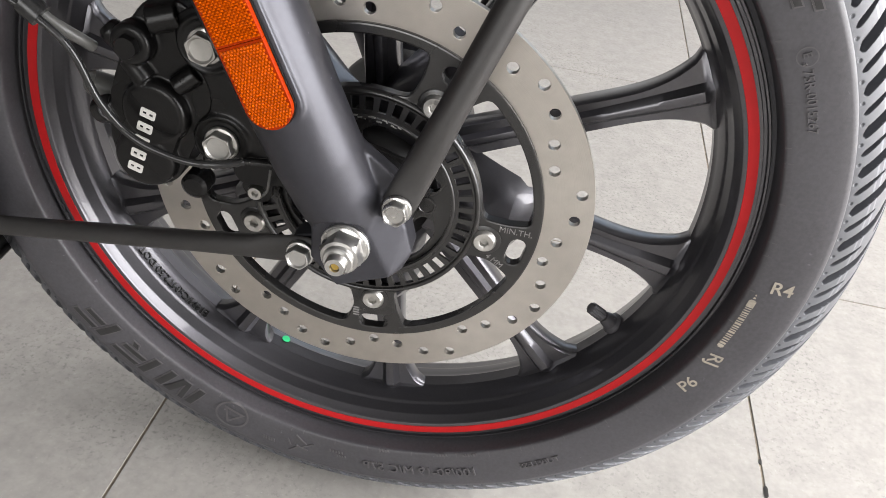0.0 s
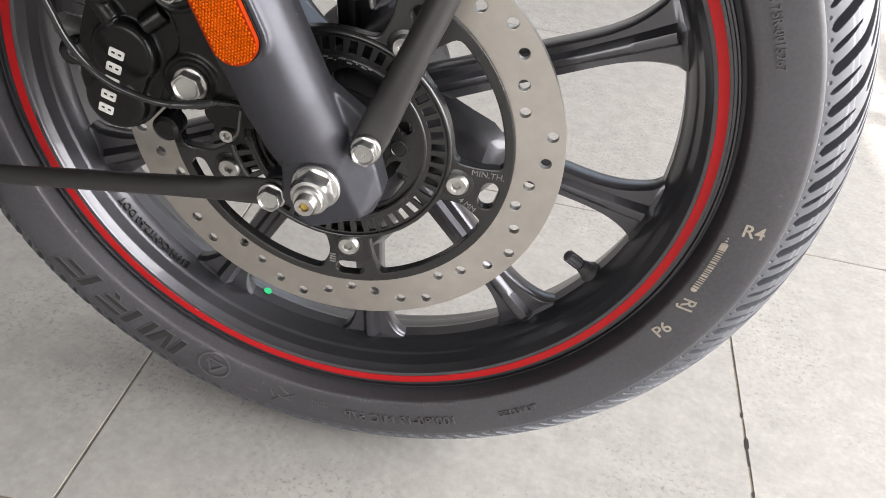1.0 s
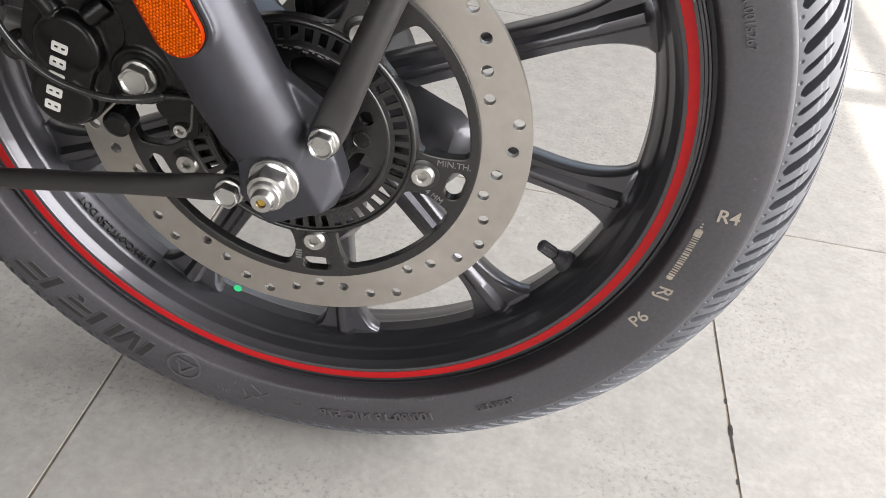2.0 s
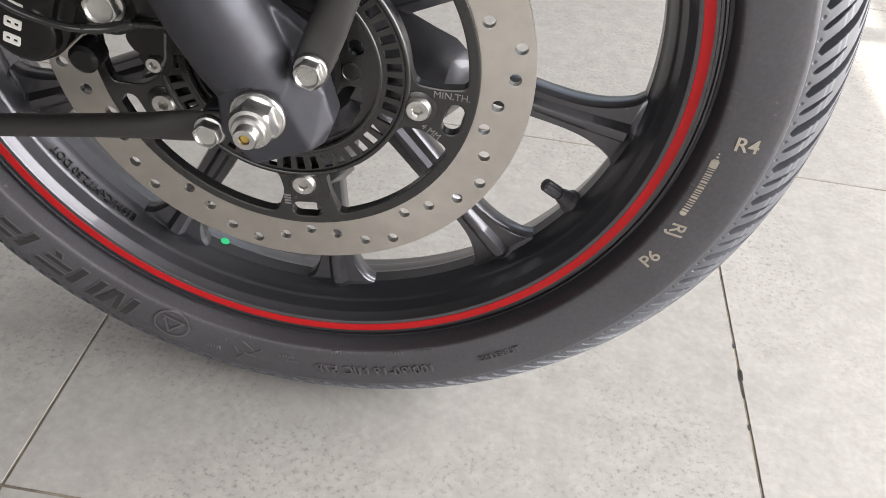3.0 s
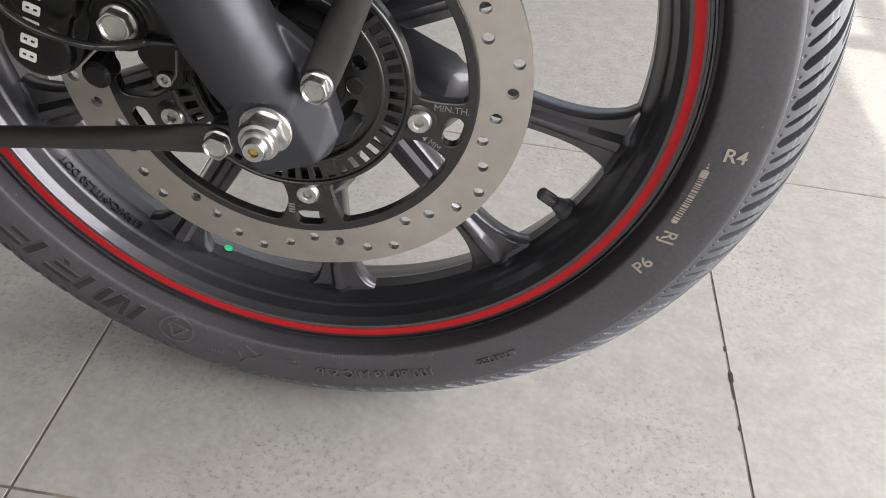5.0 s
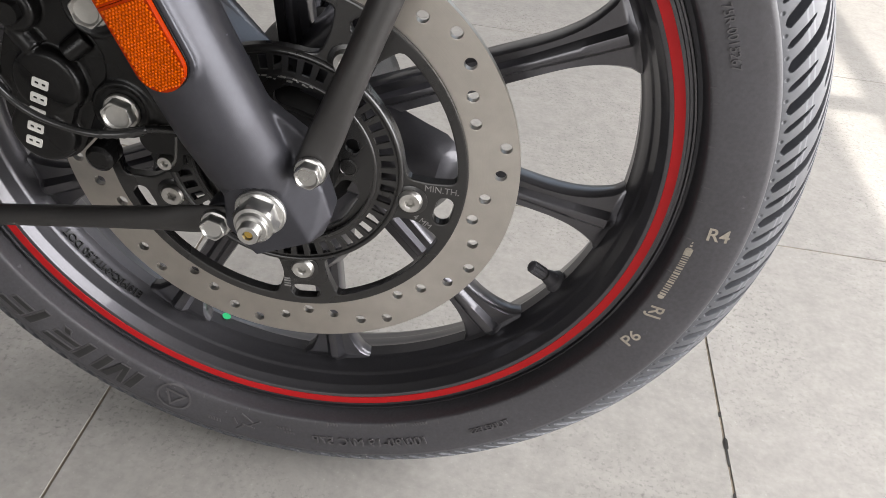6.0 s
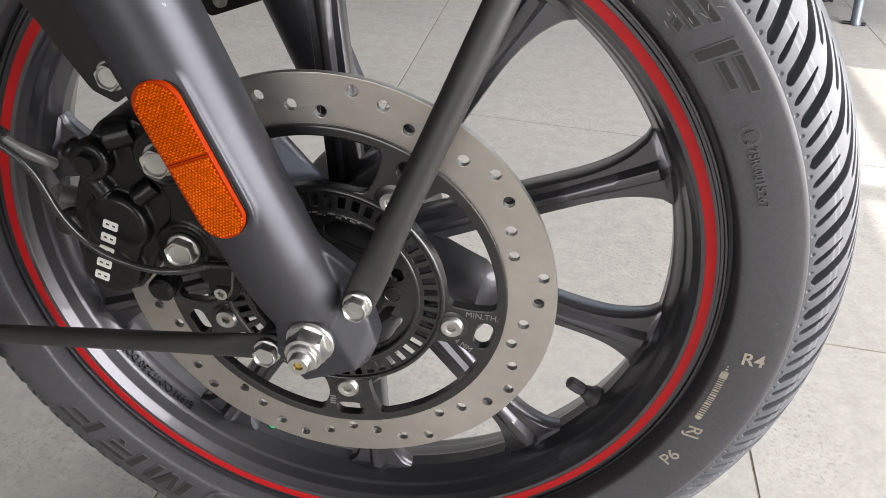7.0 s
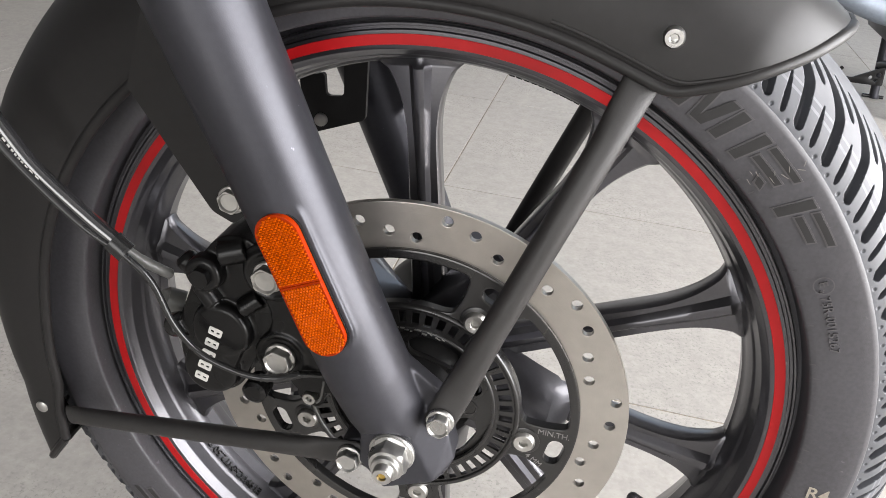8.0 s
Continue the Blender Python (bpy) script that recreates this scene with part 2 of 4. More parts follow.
def part(name, data, mat, parent=None, label="", sharp=35):
    """Links a bmesh, or a mesh, as one object under a thing or a part."""
    if isinstance(data, bmesh.types.BMesh):
        bmesh.ops.recalc_face_normals(data, faces=data.faces)
        me = bpy.data.meshes.new(name)
        data.to_mesh(me)
        data.free()
    else:
        me = data
    ob = new(name, finish(me, mat, sharp))
    if parent:
        ob.parent = parent
        if parent.type == "EMPTY" and "offset" in parent:
            ob.location = parent["offset"]
    if label:
        ob["label"] = label
    return ob


def lathe(profile, seg=192, a0=0.0, a1=360.0):
    """Turns a row of (radius, y) round the axle."""
    pr, full = np.array(profile), a1 - a0 >= 360
    n = seg if full else seg + 1
    an = np.radians(a0 + (a1 - a0) * np.arange(n) / seg)
    v = np.stack([pr[None, :, 0] * np.cos(an)[:, None], np.broadcast_to(pr[None, :, 1], (n, len(pr))), pr[None, :, 0] * np.sin(an)[:, None]], -1)
    return grid(v, full)


def grid(v, wrap=False):
    """A sheet of quads over an array of points (rows, columns, 3)."""
    n, k = v.shape[:2]
    i, j = np.meshgrid(np.arange(n if wrap else n - 1), np.arange(k - 1), indexing="ij")
    i2 = (i + 1) % n
    f = np.stack([i * k + j, i * k + j + 1, i2 * k + j + 1, i2 * k + j], -1).reshape(-1, 4)
    me = bpy.data.meshes.new("sheet")
    me.from_pydata(v.reshape(-1, 3).tolist(), [], f.tolist())
    return me


def circle(cx, cz, r, n=20, a0=0.0):
    return [(cx + r * math.cos(radians(a0 + 360 * k / n)), cz + r * math.sin(radians(a0 + 360 * k / n))) for k in range(n)]


def polar(r, a):
    return r * math.cos(radians(a)), r * math.sin(radians(a))


def rounded(pts, r, n=4):
    """A closed outline with its corners rounded."""
    out, m = [], len(pts)
    for k in range(m):
        p, q, s = (Vector(pts[(k + d) % m]) for d in (-1, 0, 1))
        e = min(r, (p - q).length * 0.48, (s - q).length * 0.48)
        a, c = q + (p - q).normalized() * e, q + (s - q).normalized() * e
        for i in range(n + 1):
            u = i / n
            w = a * (1 - u) ** 2 + q * 2 * u * (1 - u) + c * u * u
            out.append((w.x, w.y))
    return out


def capsule(p, q, r, n=8):
    p, q = Vector(p), Vector(q)
    base = math.degrees(math.atan2((q - p).y, (q - p).x))
    out = []
    for c, s in ((q, -90), (p, 90)):
        out += [(c.x + r * math.cos(radians(base + s + 180 * k / n)), c.y + r * math.sin(radians(base + s + 180 * k / n))) for k in range(n + 1)]
    return out


def plate(outer, holes, y0, y1, bevel=0.0, bm=None):
    """A flat piece in the wheel's plane with holes right through it, from y0 (outer face) to y1."""
    bm = bm or bmesh.new()
    edges = []
    for lp in [outer, *holes]:
        vs = [bm.verts.new((x, y0, z)) for x, z in lp]
        edges += [bm.edges.new((vs[k], vs[(k + 1) % len(vs)])) for k in range(len(vs))]
    faces = [g for g in bmesh.ops.triangle_fill(bm, use_beauty=True, use_dissolve=False, edges=edges, normal=(0, -1, 0))["geom"] if isinstance(g, bmesh.types.BMFace)]
    up = bmesh.ops.extrude_face_region(bm, geom=faces)["geom"]
    back = [g for g in up if isinstance(g, bmesh.types.BMVert)]
    bmesh.ops.translate(bm, verts=back, vec=(0, y1 - y0, 0))
    if bevel:
        rim = [e for e in edges if e.is_valid]
        bmesh.ops.bevel(bm, geom=rim, offset=bevel, segments=2, profile=0.6, affect="EDGES", clamp_overlap=True)
    return bm


def tube(path, r, n=10, cap=True, rx=None):
    """A round bar along a row of points; r may be a row of radii; rx scales it sideways."""
    pts = [Vector(p) for p in path]
    rr = r if isinstance(r, (list, tuple)) else [r] * len(pts)
    bm, rings = bmesh.new(), []
    ref = Vector((0, 1, 0))
    for k, p in enumerate(pts):
        d = (pts[min(k + 1, len(pts) - 1)] - pts[max(k - 1, 0)]).normalized()
        if abs(d.dot(ref)) > 0.97:
            ref = Vector((1, 0, 0))
        u = (ref - d * ref.dot(d)).normalized()
        w = d.cross(u)
        fx = rx[k] if rx else 1.0
        rings.append([bm.verts.new(p + (u * math.cos(math.tau * i / n) * fx + w * math.sin(math.tau * i / n)) * rr[k]) for i in range(n)])
    for a, b in zip(rings, rings[1:]):
        for i in range(n):
            bm.faces.new((a[i], a[(i + 1) % n], b[(i + 1) % n], b[i]))
    if cap:
        bm.faces.new(rings[0][::-1]), bm.faces.new(rings[-1])
    return bm


def smooth_path(pts, n=8):
    """A Catmull-Rom line through the given points."""
    p = [Vector(q) for q in pts]
    p = [p[0] * 2 - p[1], *p, p[-1] * 2 - p[-2]]
    out = []
    for k in range(1, len(p) - 2):
        a, b, c, d = p[k - 1:k + 3]
        for i in range(n):
            u = i / n
            out.append(0.5 * (2 * b + (c - a) * u + (2 * a - 5 * b + 4 * c - d) * u * u + (3 * b - a - 3 * c + d) * u ** 3))
    return out + [p[-2]]


def block(lo, hi, bevel=0.0, bm=None):
    bm = bm or bmesh.new()
    vs = bmesh.ops.create_cube(bm, size=1)["verts"]
    bmesh.ops.scale(bm, verts=vs, vec=[h - l for l, h in zip(lo, hi)])
    bmesh.ops.translate(bm, verts=vs, vec=[(h + l) / 2 for l, h in zip(lo, hi)])
    if bevel:
        bmesh.ops.bevel(bm, geom=list({e for v in vs for e in v.link_edges}), offset=bevel, segments=2, profile=0.5, affect="EDGES")
    return bm


def turned(bm, profile, cx, cz, n=24, hexed=()):
    """Adds a turned piece on an axis along y; profile rows (radius, y); rows named in hexed are six-sided."""
    rings = []
    for k, (r, y) in enumerate(profile):
        ring = []
        for i in range(n):
            a = math.tau * i / n
            q = r
            if k in hexed:
                q = r * math.cos(math.pi / 6) / math.cos((a + 0.26) % (math.pi / 3) - math.pi / 6)
            ring.append(bm.verts.new((cx + q * math.cos(a), y, cz + q * math.sin(a))))
        rings.append(ring)
    for a, b in zip(rings, rings[1:]):
        for i in range(n):
            bm.faces.new((a[i], a[(i + 1) % n], b[(i + 1) % n], b[i]))
    bm.faces.new(rings[0][::-1]), bm.faces.new(rings[-1])
    return bm


def flange_bolt(cx, cz, y, s=0.0085, flange=0.0115, head=0.008):
    """A hexagon head on its pressed washer, facing -y, with a dished top."""
    return turned(bmesh.new(), [(flange, y), (flange, y - 0.0012), (flange * 0.95, y - 0.0020), (s, y - 0.0024), (s, y - head + 0.0006), (s * 0.95, y - head), (s * 0.78, y - head), (s * 0.66, y - head + 0.0012), (s * 0.2, y - head + 0.0014)],
                  cx, cz, 36, hexed=(3, 4, 5))


def socket_bolt(cx, cz, y, r=0.0085, h=0.004):
    """A low round head with a socket in it."""
    return turned(bmesh.new(), [(r, y), (r, y - h * 0.5), (r * 0.82, y - h), (r * 0.46, y - h), (r * 0.40, y - h + 0.0005), (r * 0.38, y - h + 0.0030)], cx, cz, 36, hexed=(4, 5))


def fused(name, pieces, mat, parent, voxel, passes, label=""):
    """Cast pieces grown into one another with soft fillets."""
    me = bpy.data.meshes.new(name)
    whole = bmesh.new()
    for bm in pieces:
        bmesh.ops.recalc_face_normals(bm, faces=bm.faces)
        bm.to_mesh(me)
        bm.free()
        whole.from_mesh(me)
    ob = part(name, whole, mat, parent, label, 180)
    re = ob.modifiers.new("cast", "REMESH")
    re.mode, re.voxel_size, re.use_smooth_shade = "VOXEL", voxel, True
    sm = ob.modifiers.new("fillet", "SMOOTH")
    sm.factor, sm.iterations = 0.5, passes
    return ob


# ---- the showroom ----
X0, X1, Y0, Y1, TALL = -6.4, WALL_X, -4.5, 4.2, 3.1
SEAM_X, SEAM_Y, PITCH, JOINT = -0.2005, 0.4895, 0.599, 0.0026


def box_structure(name, lo, hi, mat, label, category):
    ob = part(name, block(lo, hi), mat, sharp=15)
    return tagged(ob, label, category, kind="structure")


def wall_with_openings(name, along, at, thick, a0, a1, openings, mat, label):
    """An upright wall with rectangular openings right through it; along is the axis it runs on."""
    bm = bmesh.new()
    cuts = sorted({a0, a1, *[v for o in openings for v in o[:2]]})
    for l, h in zip(cuts, cuts[1:]):
        holes = [o for o in openings if o[0] <= l and h <= o[1]]
        spans = [(0, TALL)] if not holes else [(0, holes[0][2]), (holes[0][3], TALL)]
        for z0, z1 in spans:
            if z1 - z0 > 0.001:
                lo, hi = ((l, at, z0), (h, at + thick, z1)) if along == "x" else ((at, l, z0), (at + thick, h, z1))
                block(lo, hi, 0.0, bm)
    return tagged(part(name, bm, mat), label, "wall", kind="structure")


wall_with_openings("wall_east", "y", X1, 0.2, Y0, Y1, [(-2.2, 1.85, 0.04, 2.70)], PLASTER, "white plastered wall round a wide shop window")
# the unseen south and west walls and ceiling are greyed to darken reflections
wall_with_openings("wall_south", "x", Y0 - 0.2, 0.2, X0, X1, [(-1.6, 0.7, 0.04, 2.62)], DUSK, "dark grey painted wall with an added window opening")
box_structure("wall_west", (X0 - 0.2, Y0, 0), (X0, Y1, TALL), DUSK, "plain dark grey painted wall", "wall")
wall_with_openings("wall_north", "x", Y1, 0.2, X0, X1, [(-0.3, 2.7, 0.30, 2.62)], PLASTER, "white plastered wall round an added window opening")
box_structure("ceiling", (X0 - 0.2, Y0 - 0.2, TALL), (X1 + 0.2, Y1 + 0.2, TALL + 0.15), SOFFIT, "plain grey ceiling", "ceiling")
box_structure("ground", (-80, -80, -0.40), (80, 80, -0.20), OUTSIDE, "pale paved forecourt outside the windows", "ground")


def shop_window(name, axis, at, a0, a1, bars, upper=None, z0=0.30, z1=2.62):
    """A metal frame with uprights and transoms, glazed."""
    root = tagged(new(name), "tall window in a grey metal frame with clear panes", "window", kind="structure")

    def piece(nm, l, h, z, zz, mat, d=0.02):
        lo, hi = ((at - d, l, z), (at + d, h, zz)) if axis == "y" else ((l, at - d, z), (h, at + d, zz))
        return part(nm, block(lo, hi, 0.002 if d > 0.01 else 0), mat, root)
    piece("window_sill", a0, a1, z0, z0 + 0.05, FRAME)
    piece("window_head", a0, a1, z1 - 0.08, z1, FRAME)
    for b in bars:
        piece("mullion", b - 0.030, b + 0.030, z0 + 0.05, z1 - 0.08, FRAME)
    for l, h in zip(bars, bars[1:]):
        piece("transom", l + 0.030, h - 0.030, 1.02, 1.06, FRAME)
        if upper:
            piece("transom", l + 0.030, h - 0.030, upper - 0.017, upper + 0.017, FRAME)
        ob = piece("pane", l + 0.022, h - 0.022, z0 + 0.05, z1 - 0.08, GLASS, 0.003)
        ob.visible_shadow = False
    return root


shop_window("window_1", "y", X1 + 0.1, -2.2, 1.85, [-2.170, -1.20, -0.40, 0.33, 1.08, 1.820], 2.440, 0.04, 2.70)
# two unseen windows, added to house the fill lights
shop_window("added_window_south", "x", Y0 - 0.1, -1.6, 0.7, [-1.578, -0.82, -0.07, 0.678], None, 0.04)
shop_window("added_window_north", "x", Y1 + 0.1, -0.3, 2.7, [-0.278, 0.45, 1.20, 1.95, 2.678])

floor = tagged(part("floor", block((X0, Y0, -0.20), (X1, Y1, -0.0009)), GROUT), "pale grey cement-look floor tiles with thin brownish joints", "floor", kind="structure")


# ---- the motorcycle's front end ----
bike = tagged(new("motorcycle"), "matt black motorcycle front end with red-striped cast wheel and disc brake", "motorcycle")
bike.location = (0, MID, 0)
bike["offset"] = (HUB.x, HUB.y - MID, HUB.z)

# tyre: sidewalls turned round the axle, tread with cut grooves
SIDE = [(0.2500, 0.0300), (0.2548, 0.0300), (0.2570, 0.0290), (0.2580, 0.0250), (0.2584, 0.0128), (0.2588, 0.0112), (0.2595, 0.0103), (0.2604, 0.0099), (0.2640, 0.0093), (0.2720, 0.0085), (0.2800, 0.0081), (0.2880, 0.0081), (0.2940, 0.0087), (0.2968, 0.0094)]
EDGE_R, EDGE_Y, CROWN = 0.2978, 0.0106, 0.3352
FLOOR_Z = -0.3344


def side_y(r):
    return float(np.interp(r, [p[0] for p in SIDE], [p[1] for p in SIDE]))


def sidewall(far=False):
    pr = [(0.2440, 0.0300), *SIDE, (EDGE_R, EDGE_Y)]
    if far:
        pr = [(r, 2 * MID - y) for r, y in pr]
    return lathe(pr, 360)


tyre = part("tyre", sidewall(), RUBBER, bike, "black rubber sidewall with moulded lettering", sharp=50)
part("far_sidewall", sidewall(True), RUBBER, tyre, sharp=50)


def tread():
    """The crown of the tyre, with curved grooves that start blunt near the shoulder and run out to a point."""
    ang = np.concatenate([np.arange(-172.0, -58.0, 0.16), np.arange(-58.0, 66.0, 0.06), np.arange(66.0, 188.0, 0.5)])
    half, rise = MID - EDGE_Y, CROWN - EDGE_R
    rad = (half ** 2 + rise ** 2) / (2 * rise)
    amax = math.asin(half / rad)
    th = np.concatenate([np.linspace(-amax, 0.3, 170), np.linspace(0.3, amax, 40)[1:]])
    y, r = MID + rad * np.sin(th), CROWN - rad + rad * np.cos(th)
    s = (th + amax) / amax                      # 0 near edge, 1 crown, 2 far edge
    A, S = np.meshgrid(ang, s, indexing="ij")
    step = 360.0 / 72
    depth = np.zeros_like(A)

    def carve(S2, A2, a_off, s0, s1, width, taper, deep):
        u = np.clip(S2 - 0.055, 0, 2)
        mid = 6.8 * u + 32.0 * np.clip(u - 0.30, 0, 0.5) ** 2
        slope = np.hypot(1.0, (6.8 + 64.0 * np.clip(u - 0.30, 0, 0.5)) * math.radians(0.31) / (amax * rad))
        d = (A2 - mid - a_off + step / 2) % step - step / 2
        d = np.abs(d) * math.pi / 180 * 0.31 / slope
        blunt = np.sqrt(np.clip((S2 - s0) / 0.035, 0, 1))
        tip = np.clip((s1 - S2) / taper, 0, 1) ** 0.7
        w = width * blunt * tip
        m = np.clip((w / 2 - d) / 0.0008 + 0.5, 0, 1) * ((S2 > s0) & (S2 < s1))
        return deep * m * m * (3 - 2 * m)
    for S2, A2 in ((S, A), (2 - S, A + step / 2)):
        depth = np.maximum(depth, carve(S2, A2, 39.55, 0.050, 0.70, 0.0062, 0.26, 0.0066))
        depth = np.maximum(depth, carve(S2, A2, 39.55 + step * 0.5, 0.050, 0.355, 0.0030, 0.18, 0.0050))
        depth = np.maximum(depth, carve(S2, A2, 39.55 + step * 0.5, 0.490, 0.690, 0.0026, 0.12, 0.0045))
        d = np.hypot(((A2 - 38.35 + step / 4) % (step / 2) - step / 4) * math.pi / 180 * 0.30, (S2 - 0.034) * amax * rad)
        depth = np.maximum(depth, 0.0007 * np.clip((0.0013 - d) / 0.0005, 0, 1))
    R = r[None, :] - depth * np.cos(th)[None, :]
    Yv = y[None, :] + depth * np.sin(th)[None, :] * -1.0 + 0 * A
    x, z = R * np.cos(np.radians(A)), R * np.sin(np.radians(A))
    z = np.maximum(z, FLOOR_Z + 0.0004)
    return grid(np.stack([x, Yv, z], -1), True)


part("tread", tread(), TREAD, tyre, "pale grey new tread with curved grooves", sharp=60)


def text_mesh(body, size, extrude=0.0, shear=0.0, weight=0.0):
    cu = bpy.data.curves.new("writing", "FONT")
    cu.body, cu.size, cu.extrude, cu.shear, cu.align_x, cu.align_y = body, size, extrude, shear, "CENTER", "CENTER"
    cu.offset = weight
    ob = new("writing", cu)
    me = bpy.data.meshes.new_from_object(ob.evaluated_get(bpy.context.evaluated_depsgraph_get()))
    bpy.data.objects.remove(ob)
    bm = bmesh.new()
    bm.from_mesh(me)
    for _ in range(3):
        bmesh.ops.triangulate(bm, faces=bm.faces)
        bmesh.ops.subdivide_edges(bm, edges=[e for e in bm.edges if e.calc_length() > 0.0018], cuts=1)
    bmesh.ops.triangulate(bm, faces=bm.faces)
    bm.to_mesh(me)
    bm.free()
    return me


def on_sidewall(me, r0, a0, turn=1, lift=0.0006, stretch=1.0, spin=0.0):
    """Bends flat writing round the tyre's sidewall. turn 1: its head points to the axle; -1: away from it; 0: it runs outwards."""
    me.transform(Matrix.Rotation(radians(spin), 4, "Z"))
    for v in me.vertices:
        u, w, h = v.co.x * stretch, v.co.y, v.co.z
        if turn == 0:
            r, a = r0 + u, a0 + math.degrees(w / r0)
        elif turn > 0:
            r, a = r0 - w, a0 - math.degrees(u / r0)
        else:
            r, a = r0 + w, a0 - math.degrees(u / r0)
        x, z = polar(r, a)
        v.co = (x, side_y(r) - lift - h, z)
    return me


def stamped(me, cx, cz, turn, lift=0.0006):
    """Lays flat writing on the sidewall without bending it round; turn is its slope in degrees."""
    me.transform(Matrix.Rotation(radians(turn), 4, "Z"))
    for v in me.vertices:
        x, z = cx + v.co.x, cz + v.co.y
        v.co = (x, side_y(math.hypot(x, z)) - lift, z)
    return me


def bars_mesh(rects):
    """Flat bars from rows of (u0, w0, u1, w1), finely cut so that they can be bent."""
    bm = bmesh.new()
    for u0, w0, u1, w1 in rects:
        n = max(2, int(abs(u1 - u0) / 0.003))
        rows = [[bm.verts.new((u0 + (u1 - u0) * i / n + (0.25 * (w - (w0 + w1) / 2)), w, 0)) for w in np.linspace(w0, w1, 6)] for i in range(n + 1)]
        for a, b in zip(rows, rows[1:]):
            for i in range(5):
                bm.faces.new((a[i], b[i], b[i + 1], a[i + 1]))
    top = bmesh.ops.extrude_face_region(bm, geom=bm.faces[:])["geom"]
    bmesh.ops.translate(bm, verts=[g for g in top if isinstance(g, bmesh.types.BMVert)], vec=(0, 0, 0.0007))
    bmesh.ops.recalc_face_normals(bm, faces=bm.faces)
    me = bpy.data.meshes.new("bars")
    bm.to_mesh(me)
    bm.free()
    return me


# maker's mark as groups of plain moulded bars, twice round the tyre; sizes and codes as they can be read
def slanted(pts, depth, shrink=0.0):
    """One flat bar from its corners, drawn in by shrink, finely cut so that it can be bent."""
    bm = bmesh.new()
    q = [Vector((u + 0.22 * w, w, 0)) for u, w in pts]
    mid = sum(q, Vector()) / len(q)
    if shrink:
        q = [p - Vector((math.copysign(min(shrink, abs(p.x - mid.x) * 0.6), p.x - mid.x), math.copysign(shrink, p.y - mid.y), 0)) for p in q]
    bm.faces.new([bm.verts.new(p) for p in q])
    for _ in range(4):
        bmesh.ops.triangulate(bm, faces=bm.faces)
        bmesh.ops.subdivide_edges(bm, edges=[e for e in bm.edges if e.calc_length() > 0.0032], cuts=1)
    bmesh.ops.triangulate(bm, faces=bm.faces)
    top = bmesh.ops.extrude_face_region(bm, geom=bm.faces[:])["geom"]
    bmesh.ops.translate(bm, verts=[g for g in top if isinstance(g, bmesh.types.BMVert)], vec=(0, 0, depth))
    bmesh.ops.recalc_face_normals(bm, faces=bm.faces)
    me = bpy.data.meshes.new("bar")
    bm.to_mesh(me)
    bm.free()
    return me


def bar(u0, u1, w0=-0.0112, w1=0.0112, lean=0.0):
    return [(u0 - lean, w0), (u1 - lean, w0), (u1 + lean, w1), (u0 + lean, w1)]


STROKES = (bar(-0.0640, -0.0560), bar(-0.0528, -0.0465, lean=-0.0028), bar(-0.0445, -0.0382, lean=0.0028), bar(-0.0350, -0.0270),
           bar(-0.0180, -0.0100), bar(-0.0086, 0.0170, 0.0056, 0.0112), bar(-0.0086, 0.0150, -0.0038, 0.0020), bar(0.0050, 0.0125, -0.0112, -0.0052, -0.0020),
           bar(0.0270, 0.0350), bar(0.0364, 0.0600, 0.0056, 0.0112), bar(0.0364, 0.0560, -0.0038, 0.0020))
for a_mid in (48.2, -131.5):
    for pts in STROKES:
        mark = part("raised_mark", on_sidewall(slanted(pts, 0.0007), 0.2775, a_mid, -1, -0.0001), RAISED, tyre, "raised bar of the maker's mark")
        part("mark_field", on_sidewall(slanted(pts, 0.0003, 0.0010), 0.2775, a_mid, -1, 0.0006), MARK, mark)
# chalky scuffs left on the sidewall
rub = random.Random(11)
for r_mid, a_mid, l in ((0.2650, 47.6, 0.006), (0.2690, 48.4, 0.004), (0.2712, 47.9, 0.005), (0.2755, 46.3, 0.006), (0.2790, 46.9, 0.004), (0.2822, 45.9, 0.007), (0.2862, 46.4, 0.005), (0.2910, 45.6, 0.006), (0.2945, 46.0, 0.004), (0.2600, 52.0, 0.003)):
    part("chalk_scuff", on_sidewall(slanted(bar(-l / 3, l / 3, -0.00025, 0.0002, rub.uniform(-0.0008, 0.0008)), 0.0002), r_mid, a_mid, 1, 0.0011, 1.0, rub.uniform(-50, 50)), SCUFF, tyre, "pale chalky scuff")
# writing too small to read, and wear symbols, as plain moulded bars
for r_mid, a_mid, l, h in ((0.2605, -83.0, 0.0100, 0.0026), (0.2605, -72.0, 0.0105, 0.0026), (0.2610, -66.6, 0.0140, 0.0026), (0.2720, -92.0, 0.0130, 0.0028), (0.2820, -104.3, 0.0120, 0.0040), (0.2760, -91.0, 0.0100, 0.0024)):
    n = int(l / 0.0022)
    for k in range(n):
        u = -l / 2 + l * (k + 0.5) / n
        part("raised_bar", on_sidewall(bars_mesh([(u - 0.0007, -h / 2, u + 0.0007, h / 2)]), r_mid, a_mid, 1, -0.0001), RAISED, tyre)
for r_mid, a_mid, l, tilt in ((0.2700, -98.6, 0.013, 35), (0.2745, -97.2, 0.012, -40), (0.2790, -98.2, 0.011, 10), (0.2830, -99.6, 0.010, -50), (0.2770, -100.6, 0.008, 60)):
    part("raised_bar", on_sidewall(bars_mesh([(-l / 2, -0.0006, l / 2, 0.0006)]), r_mid, a_mid, 1, 0.0001, 1.0, tilt), RAISED, tyre)
